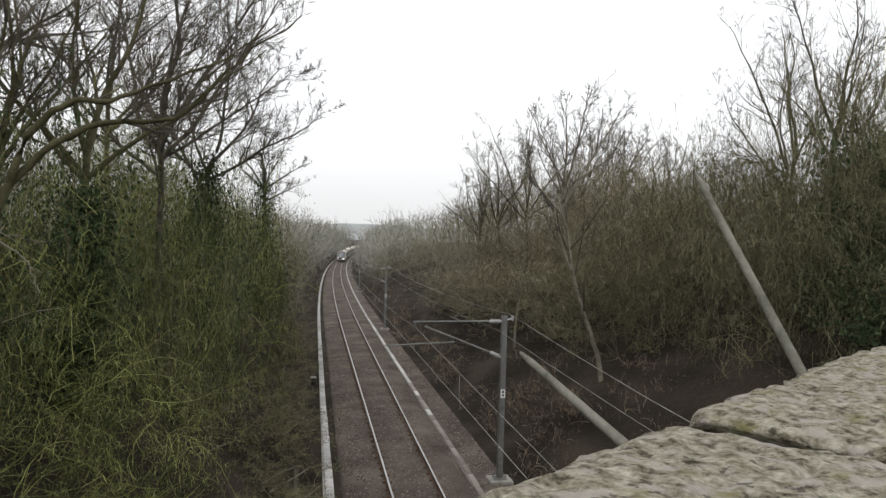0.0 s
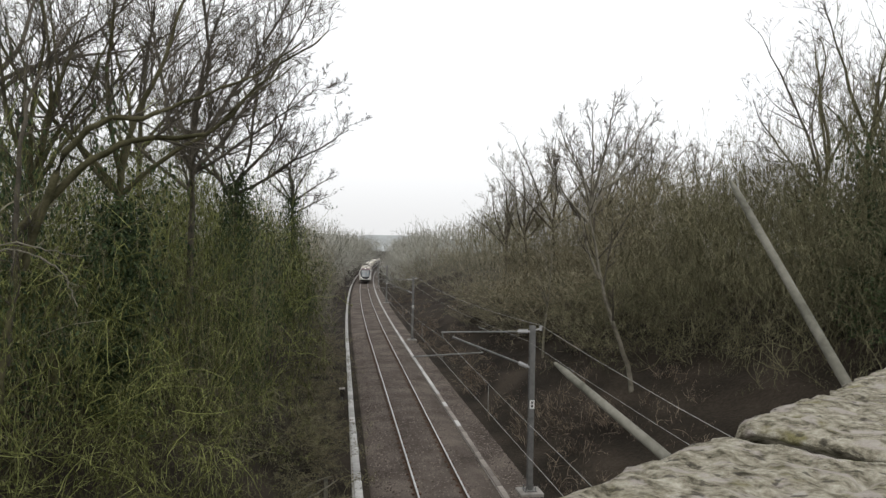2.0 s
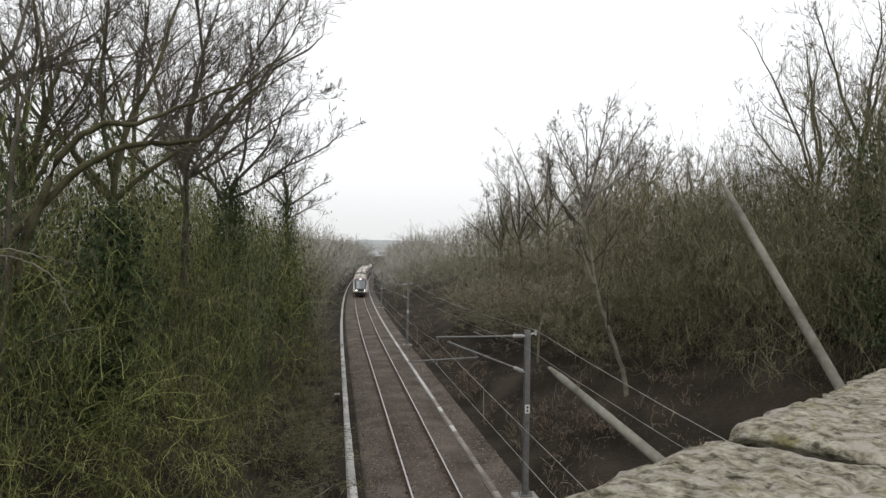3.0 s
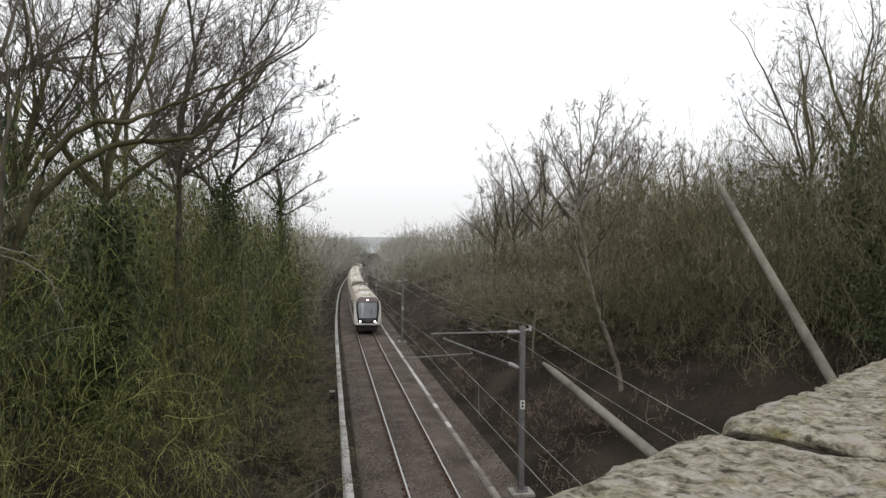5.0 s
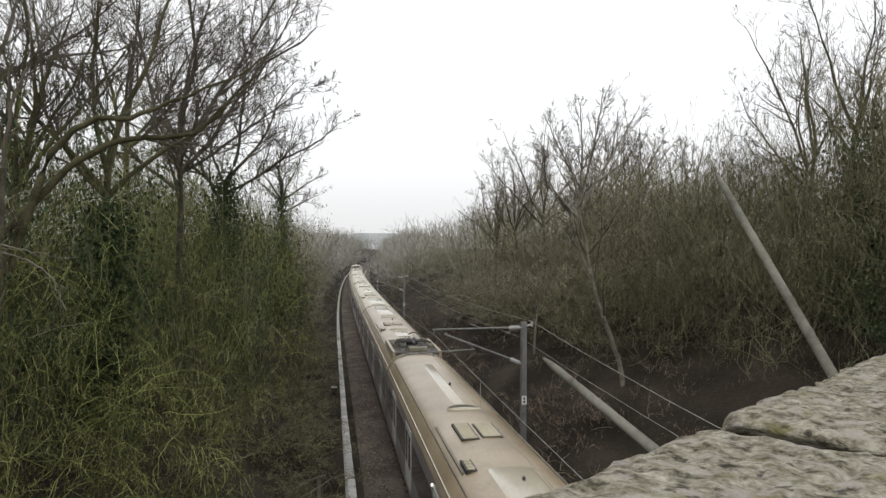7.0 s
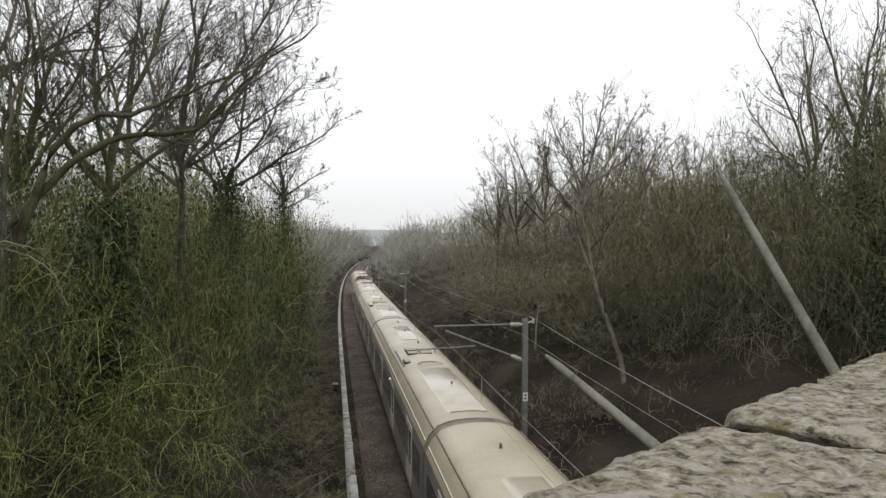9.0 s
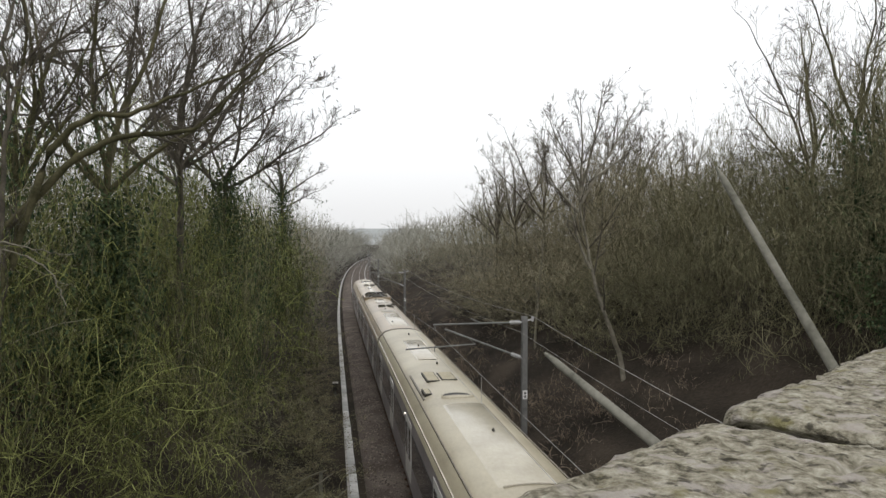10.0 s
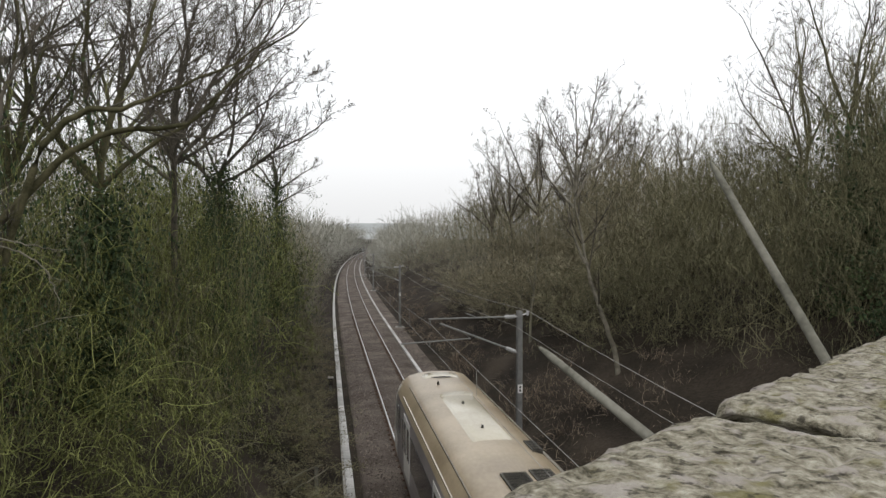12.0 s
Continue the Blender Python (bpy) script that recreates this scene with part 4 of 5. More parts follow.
def shrub_growth(seed, height, width, stems, arch, thick, subs, lean=0.5, wobble=0.16, sides=2, tangle=0.0, reach=1.0, floor=0.006):
    """Stems from a broad foot with two orders of side twigs; also gives points within for leaves."""
    rng = np.random.default_rng(seed)
    a = rng.uniform(0, 2 * np.pi, stems)
    r = width * 0.5 * np.sqrt(rng.random(stems))
    p = np.column_stack([r * np.cos(a), r * np.sin(a), np.full(stems, -0.4)])
    d = np.column_stack([np.cos(a) * lean * r / width + rng.normal(0, 0.2, stems), np.sin(a) * lean * r / width + rng.normal(0, 0.2, stems), np.ones(stems)])
    ln = height * rng.uniform(0.5, 1.15, stems)
    if tangle:
        p[:, 2] = rng.uniform(-0.3, tangle, stems) * height
        d += rng.normal(0, 0.7, (stems, 3)) * np.array([1, 1, 0.6])
        ln = rng.uniform(1.1, 2.7, stems) * reach
    pts = grow(rng, p, d, ln, 9, wobble, arch)
    rad = taper(np.full(stems, thick), 9, 0.35)
    more, tips = crown_of(rng, pts, rad, ln, [(subs[0], 0.15, 1.0, 1.0, 0.42, 0.75, 5, 0.3, arch * 0.8, sides), (subs[1], 0.15, 1.0, 1.0, 0.5, 0.8, 4, 0.38, arch, 2)], floor)
    return merged([tubes(pts, rad, 3)] + more), tips


def build_shrub(seed, height, width, stems, twig, leaf, label, arch=-0.05, leaf_count=900, leaf_size=0.06, thick=0.014, subs=(6, 4), kind="shrub", wobble=0.2, tangle=0.0, reach=1.0, floor=0.006, leaf_top=0.6):
    rng = np.random.default_rng(seed + 1000)
    shrub = tagged(new(kind), label, kind, "thicket on the banks")
    (v, f), tips = shrub_growth(seed, height, width, stems, arch, thick, subs, 0.6, wobble, 2, tangle, reach, floor)
    put("stem_tangle", mesh_of("stem_tangle", v, f, twig), shrub)
    if leaf_count:
        c = tips.reshape(-1, 3)
        c = c[c[:, 2] < height * leaf_top]
        c = c[rng.integers(0, len(c), leaf_count)]
        put("foliage", mesh_of("foliage", *leaves(rng, c, 0.12, 1, leaf_size), leaf), shrub)
    return shrub


def build_stuff(name, label, seeds, growth, material, spots):
    """Many thickets joined into one, for what nobody could count; spots: x, y, size."""
    rng = np.random.default_rng(21)
    kinds = [shrub_growth(s, *growth)[0] for s in seeds]
    pieces = []
    for n, (x, y, s) in enumerate(spots):
        v, f = kinds[n % len(kinds)]
        a = rng.uniform(0, 6.28)
        c, q = math.cos(a), math.sin(a)
        w = v @ np.array([[c, -q, 0], [q, c, 0], [0, 0, 1.0]]) * s * rng.uniform(0.85, 1.15)
        pieces.append((w + np.array([x, y, on_bank(x, y)]), np.asarray(f)))
    return tagged(new(name, mesh_of(name, *merged(pieces), material)), label, "undergrowth", kind="stuff")


def scaled(x, y, turn, s, sz=1.0):
    return pose(x, y, on_bank(x, y), 0, 0, turn) @ Matrix.Diagonal((s, s, s * sz, 1))


def plant(kinds, spots):
    """Copies of the kinds at (x, y, width, height); the first of each kind takes its first spot."""
    rng = random.Random(11)
    used = set()
    for n, (x, y, s, tall) in enumerate(spots):
        k = kinds[n % len(kinds)]
        m = scaled(x, y, rng.uniform(0, 360), s * rng.uniform(0.9, 1.15), tall / s * rng.uniform(0.9, 1.1))
        if k.name in used:
            copy_thing(k, m)
        else:
            used.add(k.name)
            k.matrix_basis = m


def stand(tree, x, y, turn=0.0):
    tree.matrix_basis = pose(x, y, on_bank(x, y), 0, 0, turn)


def build_left_bank():
    rng = random.Random(4)
    green = [build_shrub(20 + i, 5.0, 2.8, 70, TWIG_GREEN, LEAF_BUSH, "tangled moss-green thicket of bare arching stems", -0.12, 800, 0.03, 0.0085, (8, 5), wobble=0.28, tangle=0.75, floor=0.0042) for i in range(4)]
    green.append(build_shrub(25, 5.0, 2.8, 70, TWIG_BROWN, LEAF_BUSH, "tangled brown and moss-green thicket of bare stems", -0.12, 500, 0.03, 0.0085, (8, 5), wobble=0.28, tangle=0.75, floor=0.0042))
    light = [build_shrub(120 + i, 5.0, 2.8, 44, TWIG_GREEN, LEAF_BUSH, "tangled moss-green thicket of bare arching stems", -0.12, 350, 0.04, 0.012, (7, 4), wobble=0.32, tangle=0.75, floor=0.008) for i in range(2)]
    spots, lower, later = [], [], []
    y = 5.0
    while y < 52:
        step = 1.5 + y * 0.02
        u = -1.5
        while u > -10:
            top = float(np.interp(-u, [1.2, 2.2, 3.6, 5.0, 8.0], [2.2, 4.7, 8.1, 10.6, 12.4])) + rng.uniform(-0.5, 0.5)
            top = min(top, 9.5 + 0.075 * y) - 0.5 * (y > 30)
            tall = min(1.3, max(0.42, (top - on_bank(u, y)) / 4.7))
            if y > 8.5 or u < -4.5:
                row = (u + rng.uniform(-0.45, 0.45), y + rng.uniform(-0.6, 0.6), min(1.15, 0.85 + y * 0.008), tall)
                (lower if u > -2.7 and y > 12 else later if y > 27 else spots).append(row if u < -2.7 else (row[0] + 0.05, row[1], row[2], row[3] * 1.5))
            u -= step * 1.1
        y += step * 1.15
    plant(green, spots)
    plant(light, later)
    plant([build_shrub(26 + i, 3.0, 2.4, 44, TWIG_BROWN, LEAF_BROWN, "tangled brown leafless bush at the foot of the bank", -0.12, 2000, 0.035, 0.008, (7, 4), wobble=0.32, tangle=0.7, reach=0.8, floor=0.0045) for i in range(2)], lower)
    holly = [build_shrub(33, 3.0, 2.2, 30, TWIG_BROWN, LEAF_DARK, "dark evergreen bush with dense glossy leaves", 0.0, 4500, 0.033, 0.012, (6, 4), "evergreen_bush", leaf_top=2.0)]
    plant(holly, [(-5.9, 11.8, 0.9, 1.3), (-6.6, 13.6, 1.0, 1.4), (-5.6, 15.5, 1.0, 1.5), (-3.6, 21.5, 0.9, 2.4), (-4.4, 31.0, 1.1, 2.0), (-3.2, 46.0, 1.1, 1.7), (-7.9, 14.5, 1.0, 1.5), (-9.6, 17.5, 1.2, 1.8), (-7.2, 12.0, 0.9, 1.3)])
    # withered growth at the foot of the slope
    foot = [(rng.uniform(-1.5, -0.2) + float(shift(y)), y, rng.uniform(0.4, 0.75)) for y in np.arange(9, 60, 0.7)]
    build_stuff("bank_undergrowth", "low withered brown grass and bramble beside the trough", (70, 71, 72), (1.1, 1.3, 28, -0.16, 0.006, (3, 3), 0.8, 0.2, 2), BRAMBLE, foot)
    bare = "tall bare dark tree with dense fine twigs"
    build_vase_tree(24, (-5.3, 24), 7.6, [(1, 0, 4, 7.5), (0.95, 20, 31, 8.4), (0.9, 350, 47, 7.6), (0.85, 170, 28, 7.5), (0.95, 280, 22, 6.5), (0.9, 95, 24, 6.5), (0.85, 5, 60, 5.4), (0.8, 185, 48, 6.5), (0.75, 100, 40, 5.5), (0.7, 260, 35, 6.0)], 0.14, (14, 9, 5), bare, BARK_DARK, BARK_DARK, 0.0085)
    build_vase_tree(25, (-4.9, 30), 7.4, [(1, 10, 44, 6.4), (0.97, 350, 60, 6.0), (0.9, 200, 30, 6.0), (1, 0, 22, 6.5), (0.95, 120, 25, 5.5), (0.95, 190, 55, 5.0)], 0.13, (14, 9, 5), bare + " and ivy-clad trunk", BARK_DARK, BARK_DARK, 0.0095, 1.0)
    build_vase_tree(26, (-5.0, 16), 6.2, [(1, 20, 16, 5.5), (0.9, 160, 30, 5.5), (0.9, 0, 40, 5.0), (0.95, 250, 20, 5.0), (0.85, 185, 52, 4.5), (0.95, 90, 25, 5.0)], 0.11, (10, 7, 4), "bare tree with mossy ivy-grown trunk", BARK_MOSS, BARK_DARK, 0.0065, 0.78)
    build_vase_tree(27, (-5.6, 14), 4.4, [(1, 30 * k, 10 + 8 * (k % 4), 4.4) for k in range(11)], 0.09, (7, 5, 4), "mossy coppiced tree with a fan of straight shoots", BARK_MOSS, BARK_DARK, 0.0055)
    build_vase_tree(28, (-9.0, 19), 6.5, [(1, 0, 14, 6.5), (0.9, 60, 35, 6.0), (0.9, 200, 35, 6.0), (0.95, 300, 30, 6.0), (0.8, 330, 52, 5.5), (0.85, 10, 60, 5.0)], 0.125, (9, 7, 5), bare, BARK_DARK, BARK_DARK, 0.0075)
    build_vase_tree(29, (-8.6, 31), 7.0, [(1, 0, 8, 8.0), (0.9, 30, 30, 8.0), (0.9, 180, 30, 7.5), (0.95, 280, 25, 7.0), (0.85, 350, 50, 7.0), (0.8, 185, 55, 6.5)], 0.14, (11, 8, 4), bare, BARK_DARK, BARK_DARK, 0.0105)
    build_limb_tree(10, [[(-5.0, 11, 6.4), (-4.95, 11, 8.35), (-4.91, 11, 9.4), (-4.86, 11, 10.3), (-4.66, 11.1, 11.0), (-4.35, 11.1, 11.6), (-3.85, 11.2, 12.1)]],
                    0.05, [(14, 0.3, 1, 0.75, 0.3, 0.4, 7, 0.14, 0.12, 4), (6, 0.2, 1, 0.7, 0.5, 0.6, 5, 0.18, 0.04, 3), (5, 0.2, 1, 0.7, 0.5, 0.7, 4, 0.2, 0.02, 3)],
                    "slender bare tree bowing toward the track", BARK_DARK, BARK_DARK)
    build_vase_tree(8, (-3.1, 48), 9.7, [(1, 0, 3, 4.2), (0.98, 10, 26, 4.2), (0.95, 170, 28, 4.0), (0.96, 0, 52, 3.8), (0.9, 5, 68, 3.2), (0.93, 185, 55, 3.4), (0.97, 90, 20, 3.6), (0.97, 270, 20, 3.6)], 0.13, (10, 6, 4), "slim bare tree with ivy-clad trunk", BARK_DARK, BARK_DARK, 0.0105, 0.98, 0.05)
    build_limb_tree(9, [[(-4.39, 10, 7.9), (-4.11, 10, 9.06), (-3.75, 10, 9.78), (-3.45, 10, 10.01), (-3.05, 10, 10.12), (-2.78, 10, 10.09), (-2.33, 10, 10.35), (-1.71, 10, 10.58), (-1.15, 10, 10.9), (-0.59, 10, 11.38)], [(-4.47, 10.1, 8.5), (-3.82, 10.1, 9.3), (-3.38, 10.1, 9.61), (-3.04, 10.1, 9.8), (-2.63, 10.1, 9.88), (-2.05, 10.1, 9.83), (-1.66, 10.1, 10.18), (-1.23, 10.1, 10.77), (-0.83, 10.1, 11.12), (-0.26, 10.1, 11.57)], [(-4.5, 9.6, 6.0), (-4.47, 9.7, 7.0), (-4.4, 9.9, 8.0), (-4.2, 10, 8.8)]],
                    0.062, [(12, 0.4, 1, 0.75, 0.26, 0.4, 7, 0.14, 0.1, 4), (6, 0.2, 1, 0.7, 0.5, 0.6, 5, 0.18, 0.04, 3), (4, 0.2, 1, 0.7, 0.5, 0.7, 4, 0.2, 0.02, 3)],
                    "leaning tree with mossy arching limbs near the bridge", BARK_MOSS, BARK_DARK, thin=0.95)


def build_right_bank():
    rng = random.Random(14)
    brown = [build_shrub(40 + i, 6.2, 3.6, 62, TWIG_BROWN, LEAF_BROWN, "dense olive-brown leafless scrub with mossy stems", 0.0, 500, 0.03, 0.012, (9, 6), wobble=0.26, tangle=0.62, reach=1.5, floor=0.007) for i in range(3)]
    brown.append(build_shrub(44, 6.2, 3.6, 62, TWIG_BROWN, LEAF_BUSH, "dense leafless scrub with some olive leaves", 0.0, 900, 0.03, 0.012, (9, 6), wobble=0.26, tangle=0.62, reach=1.6))
    # the same scrub farther along, its twig colour paled with haze
    sparse = [build_shrub(140 + i, 6.2, 3.6, 64, TWIG_BROWN_HAZED, LEAF_BROWN, "dense olive-brown leafless scrub with mossy stems", 0.0, 500, 0.045, 0.015, (9, 5), wobble=0.26, tangle=0.62, reach=1.6, floor=0.01) for i in range(2)]
    spots, later = [], []
    y = 8.0
    while y < 62:
        step = 2.3 + y * 0.026
        u = float(np.interp(y, [10, 20, 28, 45, 60], [18.4, 17.7, 15.0, 14.0, 13.2]))
        while u < 29:
            tall = float(np.interp(u, [14, 15.5, 18, 21, 27], [0.55, 0.85, 1.1, 1.2, 0.98])) * rng.uniform(0.88, 1.12)
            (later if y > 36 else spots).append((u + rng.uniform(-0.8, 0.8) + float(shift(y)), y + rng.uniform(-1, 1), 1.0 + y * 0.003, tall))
            u += step * 0.95
        y += step * 0.95
    plant(brown, spots)
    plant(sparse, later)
    ivy = [build_shrub(34, 3.2, 3.0, 30, TWIG_BROWN, LEAF_DARK, "dark evergreen bush with dense glossy leaves", 0.0, 7000, 0.055, 0.014, (6, 4), "evergreen_bush", leaf_top=2.0)]
    plant(ivy, [(19.5, 20.0, 1.1, 1.2), (21.5, 21.5, 1.2, 1.6), (23, 19.0, 1.2, 1.5), (18.5, 16.5, 1.1, 1.0), (25.5, 24, 1.2, 1.6), (25.6, 26, 1.3, 1.7), (27.4, 28, 1.3, 1.9), (24.2, 22.5, 1.2, 1.5)])
    slope = [(8.2 + 6.5 * rng.random() ** 1.8 + float(shift(y)), float(y), rng.uniform(0.5, 1.1)) for y in np.arange(9, 70, 0.5)]
    slope += [(rng.uniform(9.0, 11.4), rng.uniform(23.5, 31), rng.uniform(0.55, 0.9)) for _ in range(22)]
    slope += [(rng.uniform(7.9, 11.0) + float(shift(y)), float(y), rng.uniform(0.5, 0.9)) for y in np.arange(40, 110, 0.9)]
    build_stuff("bramble_slope", "dark tangle of dead bramble on the bare slope", (60, 61, 62), (1.1, 1.9, 26, -0.13, 0.011, (3, 3), 0.8, 0.2, 2), BRAMBLE, slope)
    # slender young trees that stand among the scrub
    young = [build_tree(90 + i, 8.5, 0.07, (0, 0), SAPLING, BARK_MOSS, TWIG_BROWN, 3, 0, "cluster of slender young trees with fine bare twigs", 0.07, 0.3, 0.012, 0.15, "young_tree", 1.0) for i in range(3)]
    spots = []
    for y in np.arange(14, 110, 4.2):
        for u in (20.5, 24.5):
            spots.append((u + rng.uniform(-1.6, 1.6) + float(shift(y)), y + rng.uniform(-1.6, 1.6), 1.0, rng.uniform(0.75, 1.0)))
    plant(young, spots)
    build_limb_tree(12, [[(12.6, 27, 1.6), (12.42, 27, 3.3), (11.75, 27, 4.9), (11.1, 27, 6.8), (10.75, 27, 8.6), (10.45, 27, 9.8), (10.5, 27, 10.8)],
                         [(10.95, 27, 7.2), (10.5, 27.1, 8.3), (10.25, 27.2, 9.4), (9.9, 27.3, 10.4)],
                         [(10.5, 27, 10.2), (10.3, 27.3, 11.5), (9.7, 27.5, 12.7), (9.0, 27.6, 14.2)],
                         [(10.5, 27, 10.3), (10.9, 26.8, 12.1), (11.2, 26.7, 13.7), (11.4, 26.6, 15.2)],
                         [(10.55, 27, 10.0), (11.6, 27.2, 11.7), (12.6, 27.3, 13.2), (13.4, 27.4, 14.6)],
                         [(10.5, 27, 10.3), (10.4, 26.5, 12.3), (10.2, 26.3, 14.4)],
                         [(11.3, 27.1, 11.2), (12.5, 27.2, 12.0), (13.6, 27.2, 13.2)],
                         [(10.4, 27, 9.6), (9.5, 27.3, 10.7), (8.7, 27.4, 12.3)]],
                    0.13, [(10, 0.3, 1, 0.65, 0.4, 0.5, 8, 0.11, 0.08, 4), (6, 0.15, 1, 0.7, 0.42, 0.6, 6, 0.14, 0.06, 3), (4, 0.1, 1, 0.62, 0.66, 0.75, 5, 0.13, 0.06, 3)],
                    "slender pale-barked ash leaning over the cutting", BARK_PALE_AND_HAZE, BARK_DARK, 0.0085, 0.0, 0.55)
    stand(build_tree(18, 7, 0.09, (-0.1, 0), SAPLING, label="small pale-barked tree on the slope", bark=BARK_PALE_AND_HAZE, twig=BARK_PALE_AND_HAZE, first=0.4, splay=0.02, share=1.0), 12.0, 38, 0)
    # dark trunks, but crowns coloured pale to paint in distance haze
    for n, (x, y, fork, size) in enumerate(((19.0, 57, 5.4, 8.8), (17.3, 60, 5.6, 7.4), (16.2, 64, 5.4, 6.0), (21.4, 52, 4.6, 7.6), (28.2, 57, 5.8, 6.6), (31.4, 57, 6.0, 6.6), (25.0, 55, 5.4, 6.8))):
        build_vase_tree(50 + n, (x, y), fork, [(1, 10, 6, size), (0.95, 350, 30, size), (0.95, 170, 28, size), (0.9, 190, 52, size * 0.92), (0.95, 90, 24, size * 0.9), (0.95, 270, 26, size * 0.9), (0.88, 5, 55, size * 0.8)], 0.15, (9, 6, 5), "spreading bare tree on the bank top", BARK_DARK, BARK_PALE_AND_HAZE, 0.0135)
    tall = "tall bare tree with open crown on the bank top"
    build_vase_tree(60, (23.6, 30), 5.6, [(1, 168, 27, 8.0), (0.9, 180, 46, 6.4), (0.95, 40, 14, 7.0), (0.75, 178, 68, 4.4)], 0.13, (9, 5, 4), tall, BARK_DARK, BARK_DARK, 0.0095, lean=-0.02)
    build_vase_tree(61, (24.1, 31), 7.2, [(1, 90, 4, 7.0), (0.95, 175, 16, 6.5), (0.9, 0, 24, 5.5), (0.8, 185, 55, 4.0)], 0.13, (8, 5, 4), tall, BARK_MOSS, BARK_DARK, 0.0095)
    build_vase_tree(62, (25.5, 30), 7.4, [(1, 180, 22, 7.0), (1, 0, 18, 7.5), (0.97, 10, 34, 6.5), (0.9, 190, 46, 4.8), (0.95, 270, 20, 6.0)], 0.16, (9, 6, 4), "tall bare tree with mossy trunk on the bank top", BARK_MOSS, BARK_DARK, 0.0095)
    build_vase_tree(63, (27.6, 30), 7.0, [(1, 10, 26, 7.5), (0.95, 175, 10, 7.0), (0.9, 0, 45, 6.0), (0.95, 90, 20, 6.0)], 0.16, (9, 6, 4), tall, BARK_DARK, BARK_DARK, 0.0095)


def build_far_banks():
    rng = random.Random(24)
    near, far = [], []
    for y in np.concatenate([np.arange(54, 130, 4.0), np.arange(130, 420, 6.0)]):
        wide = 1.0 + y * 0.0012
        for u in (-2.2, -5.0, -8.5, -13):
            (near if y < 130 else far).append((u + rng.uniform(-1, 1) + float(shift(y)), float(y) + rng.uniform(-2, 2), wide * (0.55 if u > -3 else 0.95) * rng.uniform(0.85, 1.15)))
        if y > 60:
            for u in (15.5, 18.0, 21.5, 25) if y < 100 else (10.5, 14.0, 18.5, 24):
                (near if y < 130 else far).append((u + rng.uniform(-1, 1) + float(shift(y)), float(y) + rng.uniform(-2, 2), wide * (0.6 if u < 12 else 1.0) * rng.uniform(0.85, 1.15)))
    # woods across the far end, where the line has curved away
    for y in (640, 652):
        for x in np.arange(-60, 140, 5.0):
            far.append((float(x) + rng.uniform(-2, 2), y + rng.uniform(-4, 4), rng.uniform(1.1, 1.7)))
    for y in np.arange(13, 54, 2.4):
        for u in (-8.6, -10.8, -13.5):
            near.append((u + rng.uniform(-1, 1), float(y) + rng.uniform(-1, 1), rng.uniform(0.72, 0.95)))
    for y in np.arange(10, 64, 3.5):
        for u in (30.5, 34.0):
            near.append((u + rng.uniform(-1, 1), float(y) + rng.uniform(-1, 1), rng.uniform(0.85, 1.1)))
    # both belts get their mist from the twig colour
    build_stuff("scrub_belt", "belt of grey-brown leafless scrub with haze in its colour", (80, 81, 82), (6.5, 4.2, 24, 0.02, 0.025, (5, 3), 0.5, 0.2, 2, 0.6, 1.7), TWIG_MID, near)
    build_stuff("far_woods", "grey winter woods along the far cutting, mist painted into their colour", (83, 84), (7.0, 5.5, 18, 0.02, 0.055, (3, 2), 0.5, 0.2, 2, 0.6, 1.9), TWIG_FAR, far)


def build_litter():
    """Small things beside the track."""
    post = tagged(new("marker_post"), "short weathered marker post beside the trough", "post")
    post.location = (-0.35, 21.5, on_bank(-0.35, 21.5))
    part("shaft", box(-0.06, 0.06, -0.05, 0.05, -0.3, 1.15, 0.012), POLE_WOOD, post)
    unit_box = tagged(new("equipment_box"), "small grey trackside equipment box on a stub post", "equipment box")
    unit_box.location = (0.18, 37.0, -0.25)
    part("stub", rod(bmesh.new(), (0, 0, -0.1), (0, 0, 0.4), 0.05), GALV, unit_box)
    case = part("case", box(-0.14, 0.14, -0.16, 0.16, 0.35, 0.75, 0.03), UNDER, unit_box)
    part("hood", box(-0.16, 0.16, -0.2, 0.18, 0.74, 0.79, 0.01), CONCRETE, case)
    rng = np.random.default_rng(31)
    for k in range(5):
        a = np.array([-1.35 + 0.25 * k, 20.2 + 0.4 * rng.random(), 0.0])
        a[2] = on_bank(a[0], a[1]) + 0.12
        d = np.array([rng.uniform(0.3, 1.0), rng.uniform(-0.5, 0.5), rng.uniform(-0.1, 0.35)])
        p = grow(rng, a[None], d[None], np.array([rng.uniform(0.8, 1.6)]), 8, 0.15, -0.03)
        tagged(new("fallen_branch", mesh_of("fallen_branch", *tubes(p, taper(np.array([0.035]), 8), 6), BARK_PALE_AND_HAZE, True)), "pale dead fallen branch on the slope", "branch", "fallen branches")


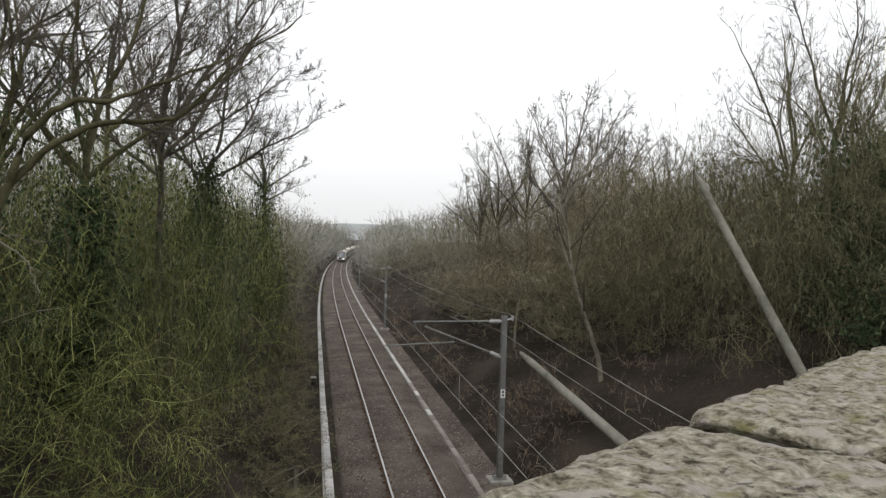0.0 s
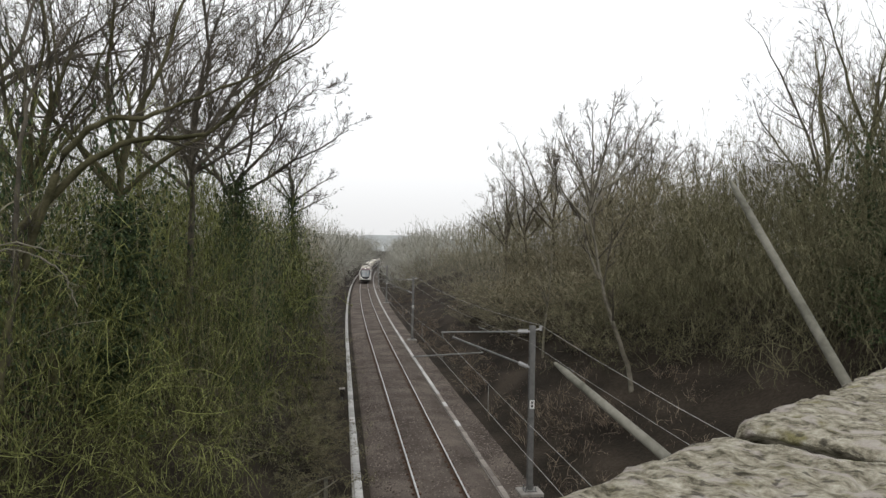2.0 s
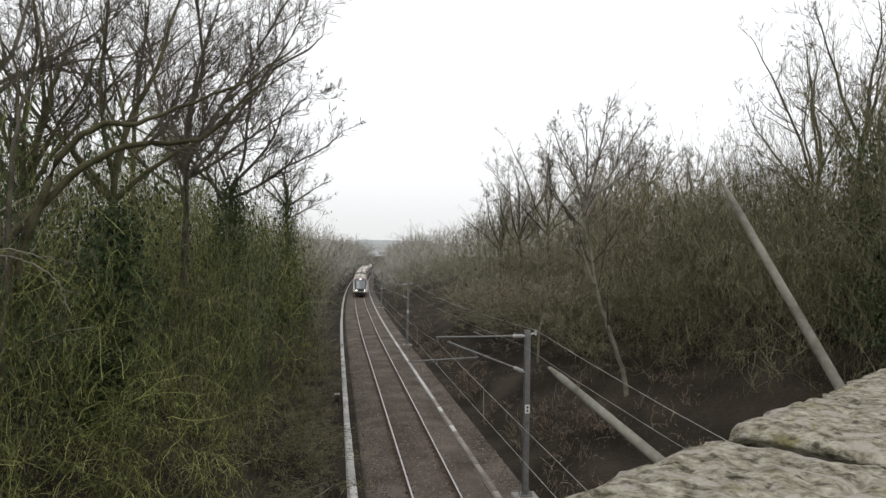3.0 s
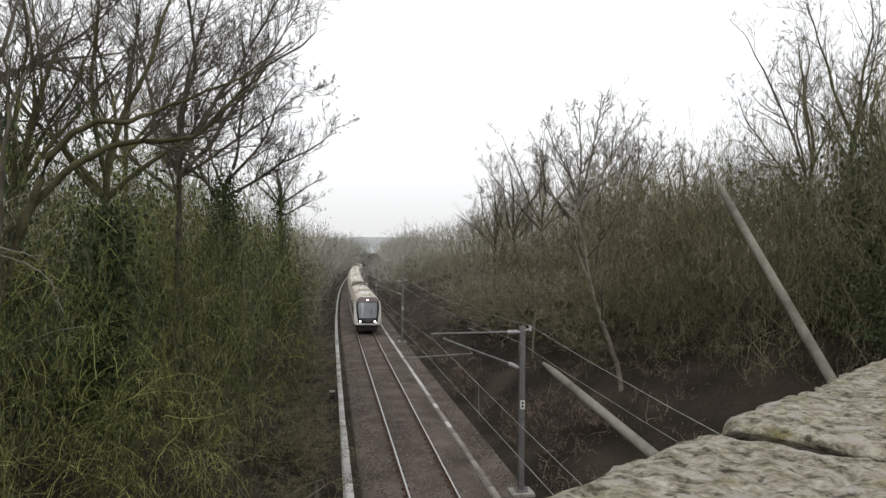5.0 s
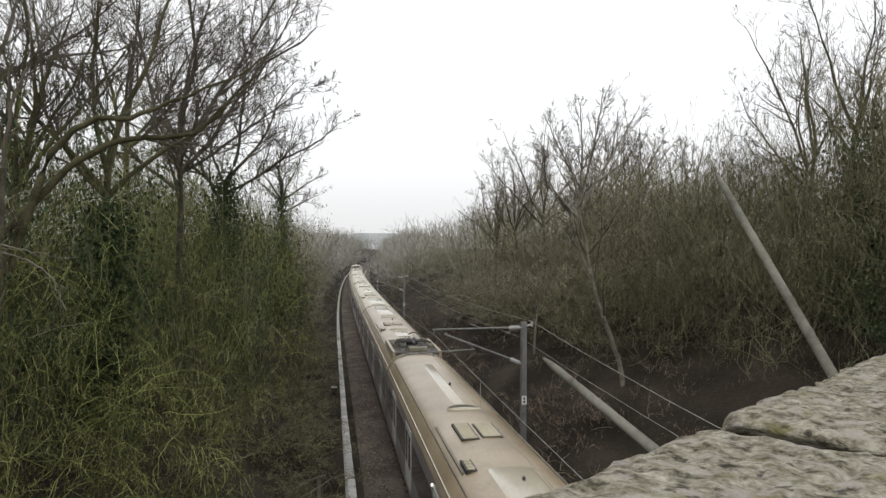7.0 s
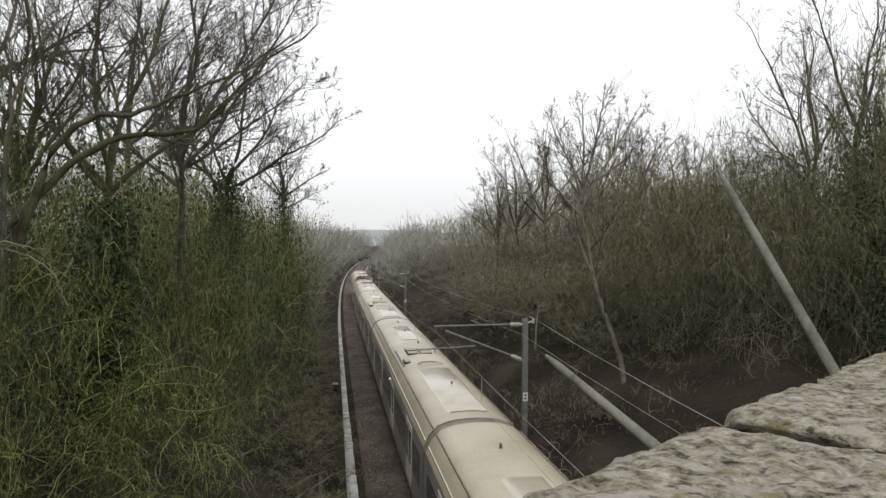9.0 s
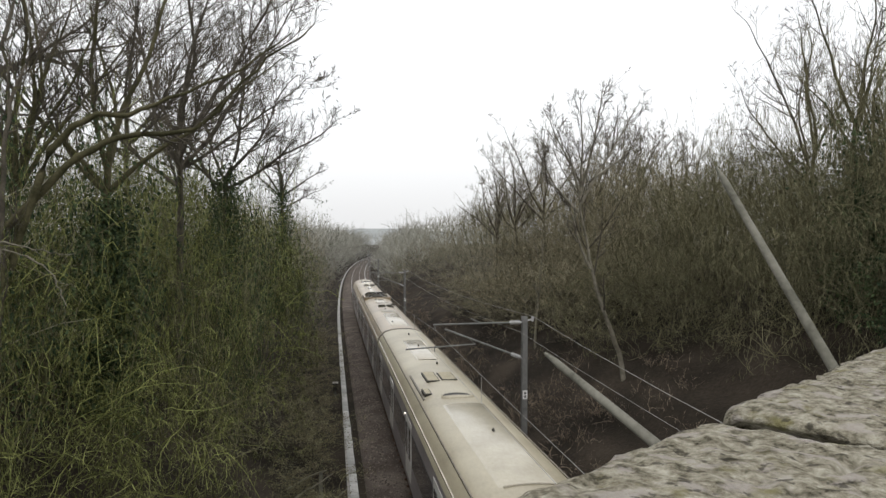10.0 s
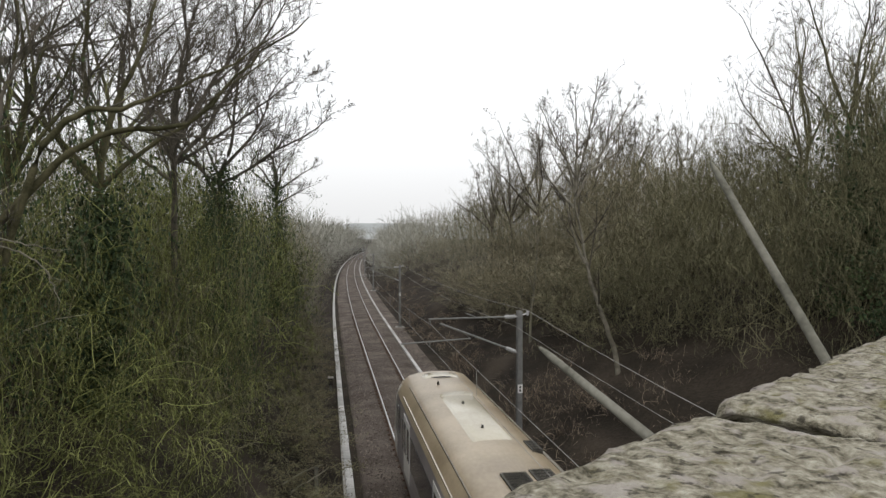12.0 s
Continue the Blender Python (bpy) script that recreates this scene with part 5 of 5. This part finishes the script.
def build_dead_cane():
    """A pale dead bramble cane that arches out of the thicket near the bridge."""
    rng = np.random.default_rng(44)
    cane = tagged(new("bramble_cane"), "pale dead bramble cane arching out of the thicket", "branch")
    ways = ([(-5.3, 8.8, on_bank(-5.3, 8.8)), (-4.9, 8.3, 7.6), (-3.69, 8.0, 8.26), (-3.4, 8.0, 8.15), (-3.23, 8.0, 8.06), (-3.06, 8.0, 7.93), (-3.02, 8.0, 7.77), (-2.93, 8.0, 7.58)], [(-4.8, 8.2, 7.9), (-3.63, 8.0, 8.31), (-3.28, 8.0, 8.21), (-2.91, 8.0, 8.14)])
    for name, way in zip(("stem", "side_shoot"), ways):
        p = np.array(way, float)
        t = np.linspace(0, len(p) - 1, 24)
        p = np.column_stack([np.interp(t, range(len(way)), p[:, i]) for i in range(3)])
        p[1:-1] = (p[:-2] + 2 * p[1:-1] + p[2:]) / 4
        p += rng.normal(0, 0.008, p.shape)
        rad = np.linspace(0.012, 0.005, 24)[None]
        growth, _ = crown_of(rng, p[None], rad, np.array([1.6]), [(9, 0.3, 1, 0.8, 0.16, 0.6, 5, 0.2, -0.04, 3)], 0.0035)
        put(name, mesh_of(name, *merged([tubes(p[None], rad, 6)] + growth), BARK_PALE_AND_HAZE, True), cane)


def build_distance():
    rng = np.random.default_rng(8)
    for name, y, h, x0, x1, base in (("far_hill", 1500, 26, -900, 1400, 4), ("far_hill", 2300, 60, -1500, 2200, 4)):
        xs = np.linspace(x0, x1, 80)
        top = base + h * (0.6 + 0.25 * np.sin(xs * 0.004 + y) + 0.1 * np.sin(xs * 0.013)) + rng.normal(0, 1.2, 80)
        v = np.concatenate([np.column_stack([xs, np.full(80, y), np.full(80, -5.0)]), np.column_stack([xs, np.full(80, y + 20.0), top]), np.column_stack([xs, np.full(80, y + 300.0), np.full(80, -5.0)])])
        f = [[r * 80 + i, r * 80 + i + 1, (r + 1) * 80 + i + 1, (r + 1) * 80 + i] for r in range(2) for i in range(79)]
        tagged(new(name, mesh_of(name, v, f, HILL, True)), "wooded hill on the horizon, paled with painted haze", "hill", kind="structure")
    tower = tagged(new("radio_mast"), "thin distant radio mast above the misty trees", "mast")
    tower.location = (15, 700, 3)
    part("pole", rod(bmesh.new(), (0, 0, -1), (0, 0, 19), 0.35, 6, 0.2), GALV, tower)


# ---- build ----
build_ground()
build_track()
for mast_y in MAST_YS:
    build_mast(mast_y)
build_wires()
build_bridge()
build_pole((1.65, 1.952, EYE - 0.415), (1.666, 2.664, EYE + 0.331), 0.0178)
build_pole((0.899, 1.771, EYE - 0.561), (0.83, 2.494, EYE - 0.436), 0.0162)
build_distance()
TRAIN = build_train()
build_left_bank()
build_right_bank()
build_far_banks()
build_litter()
build_dead_cane()
motions()
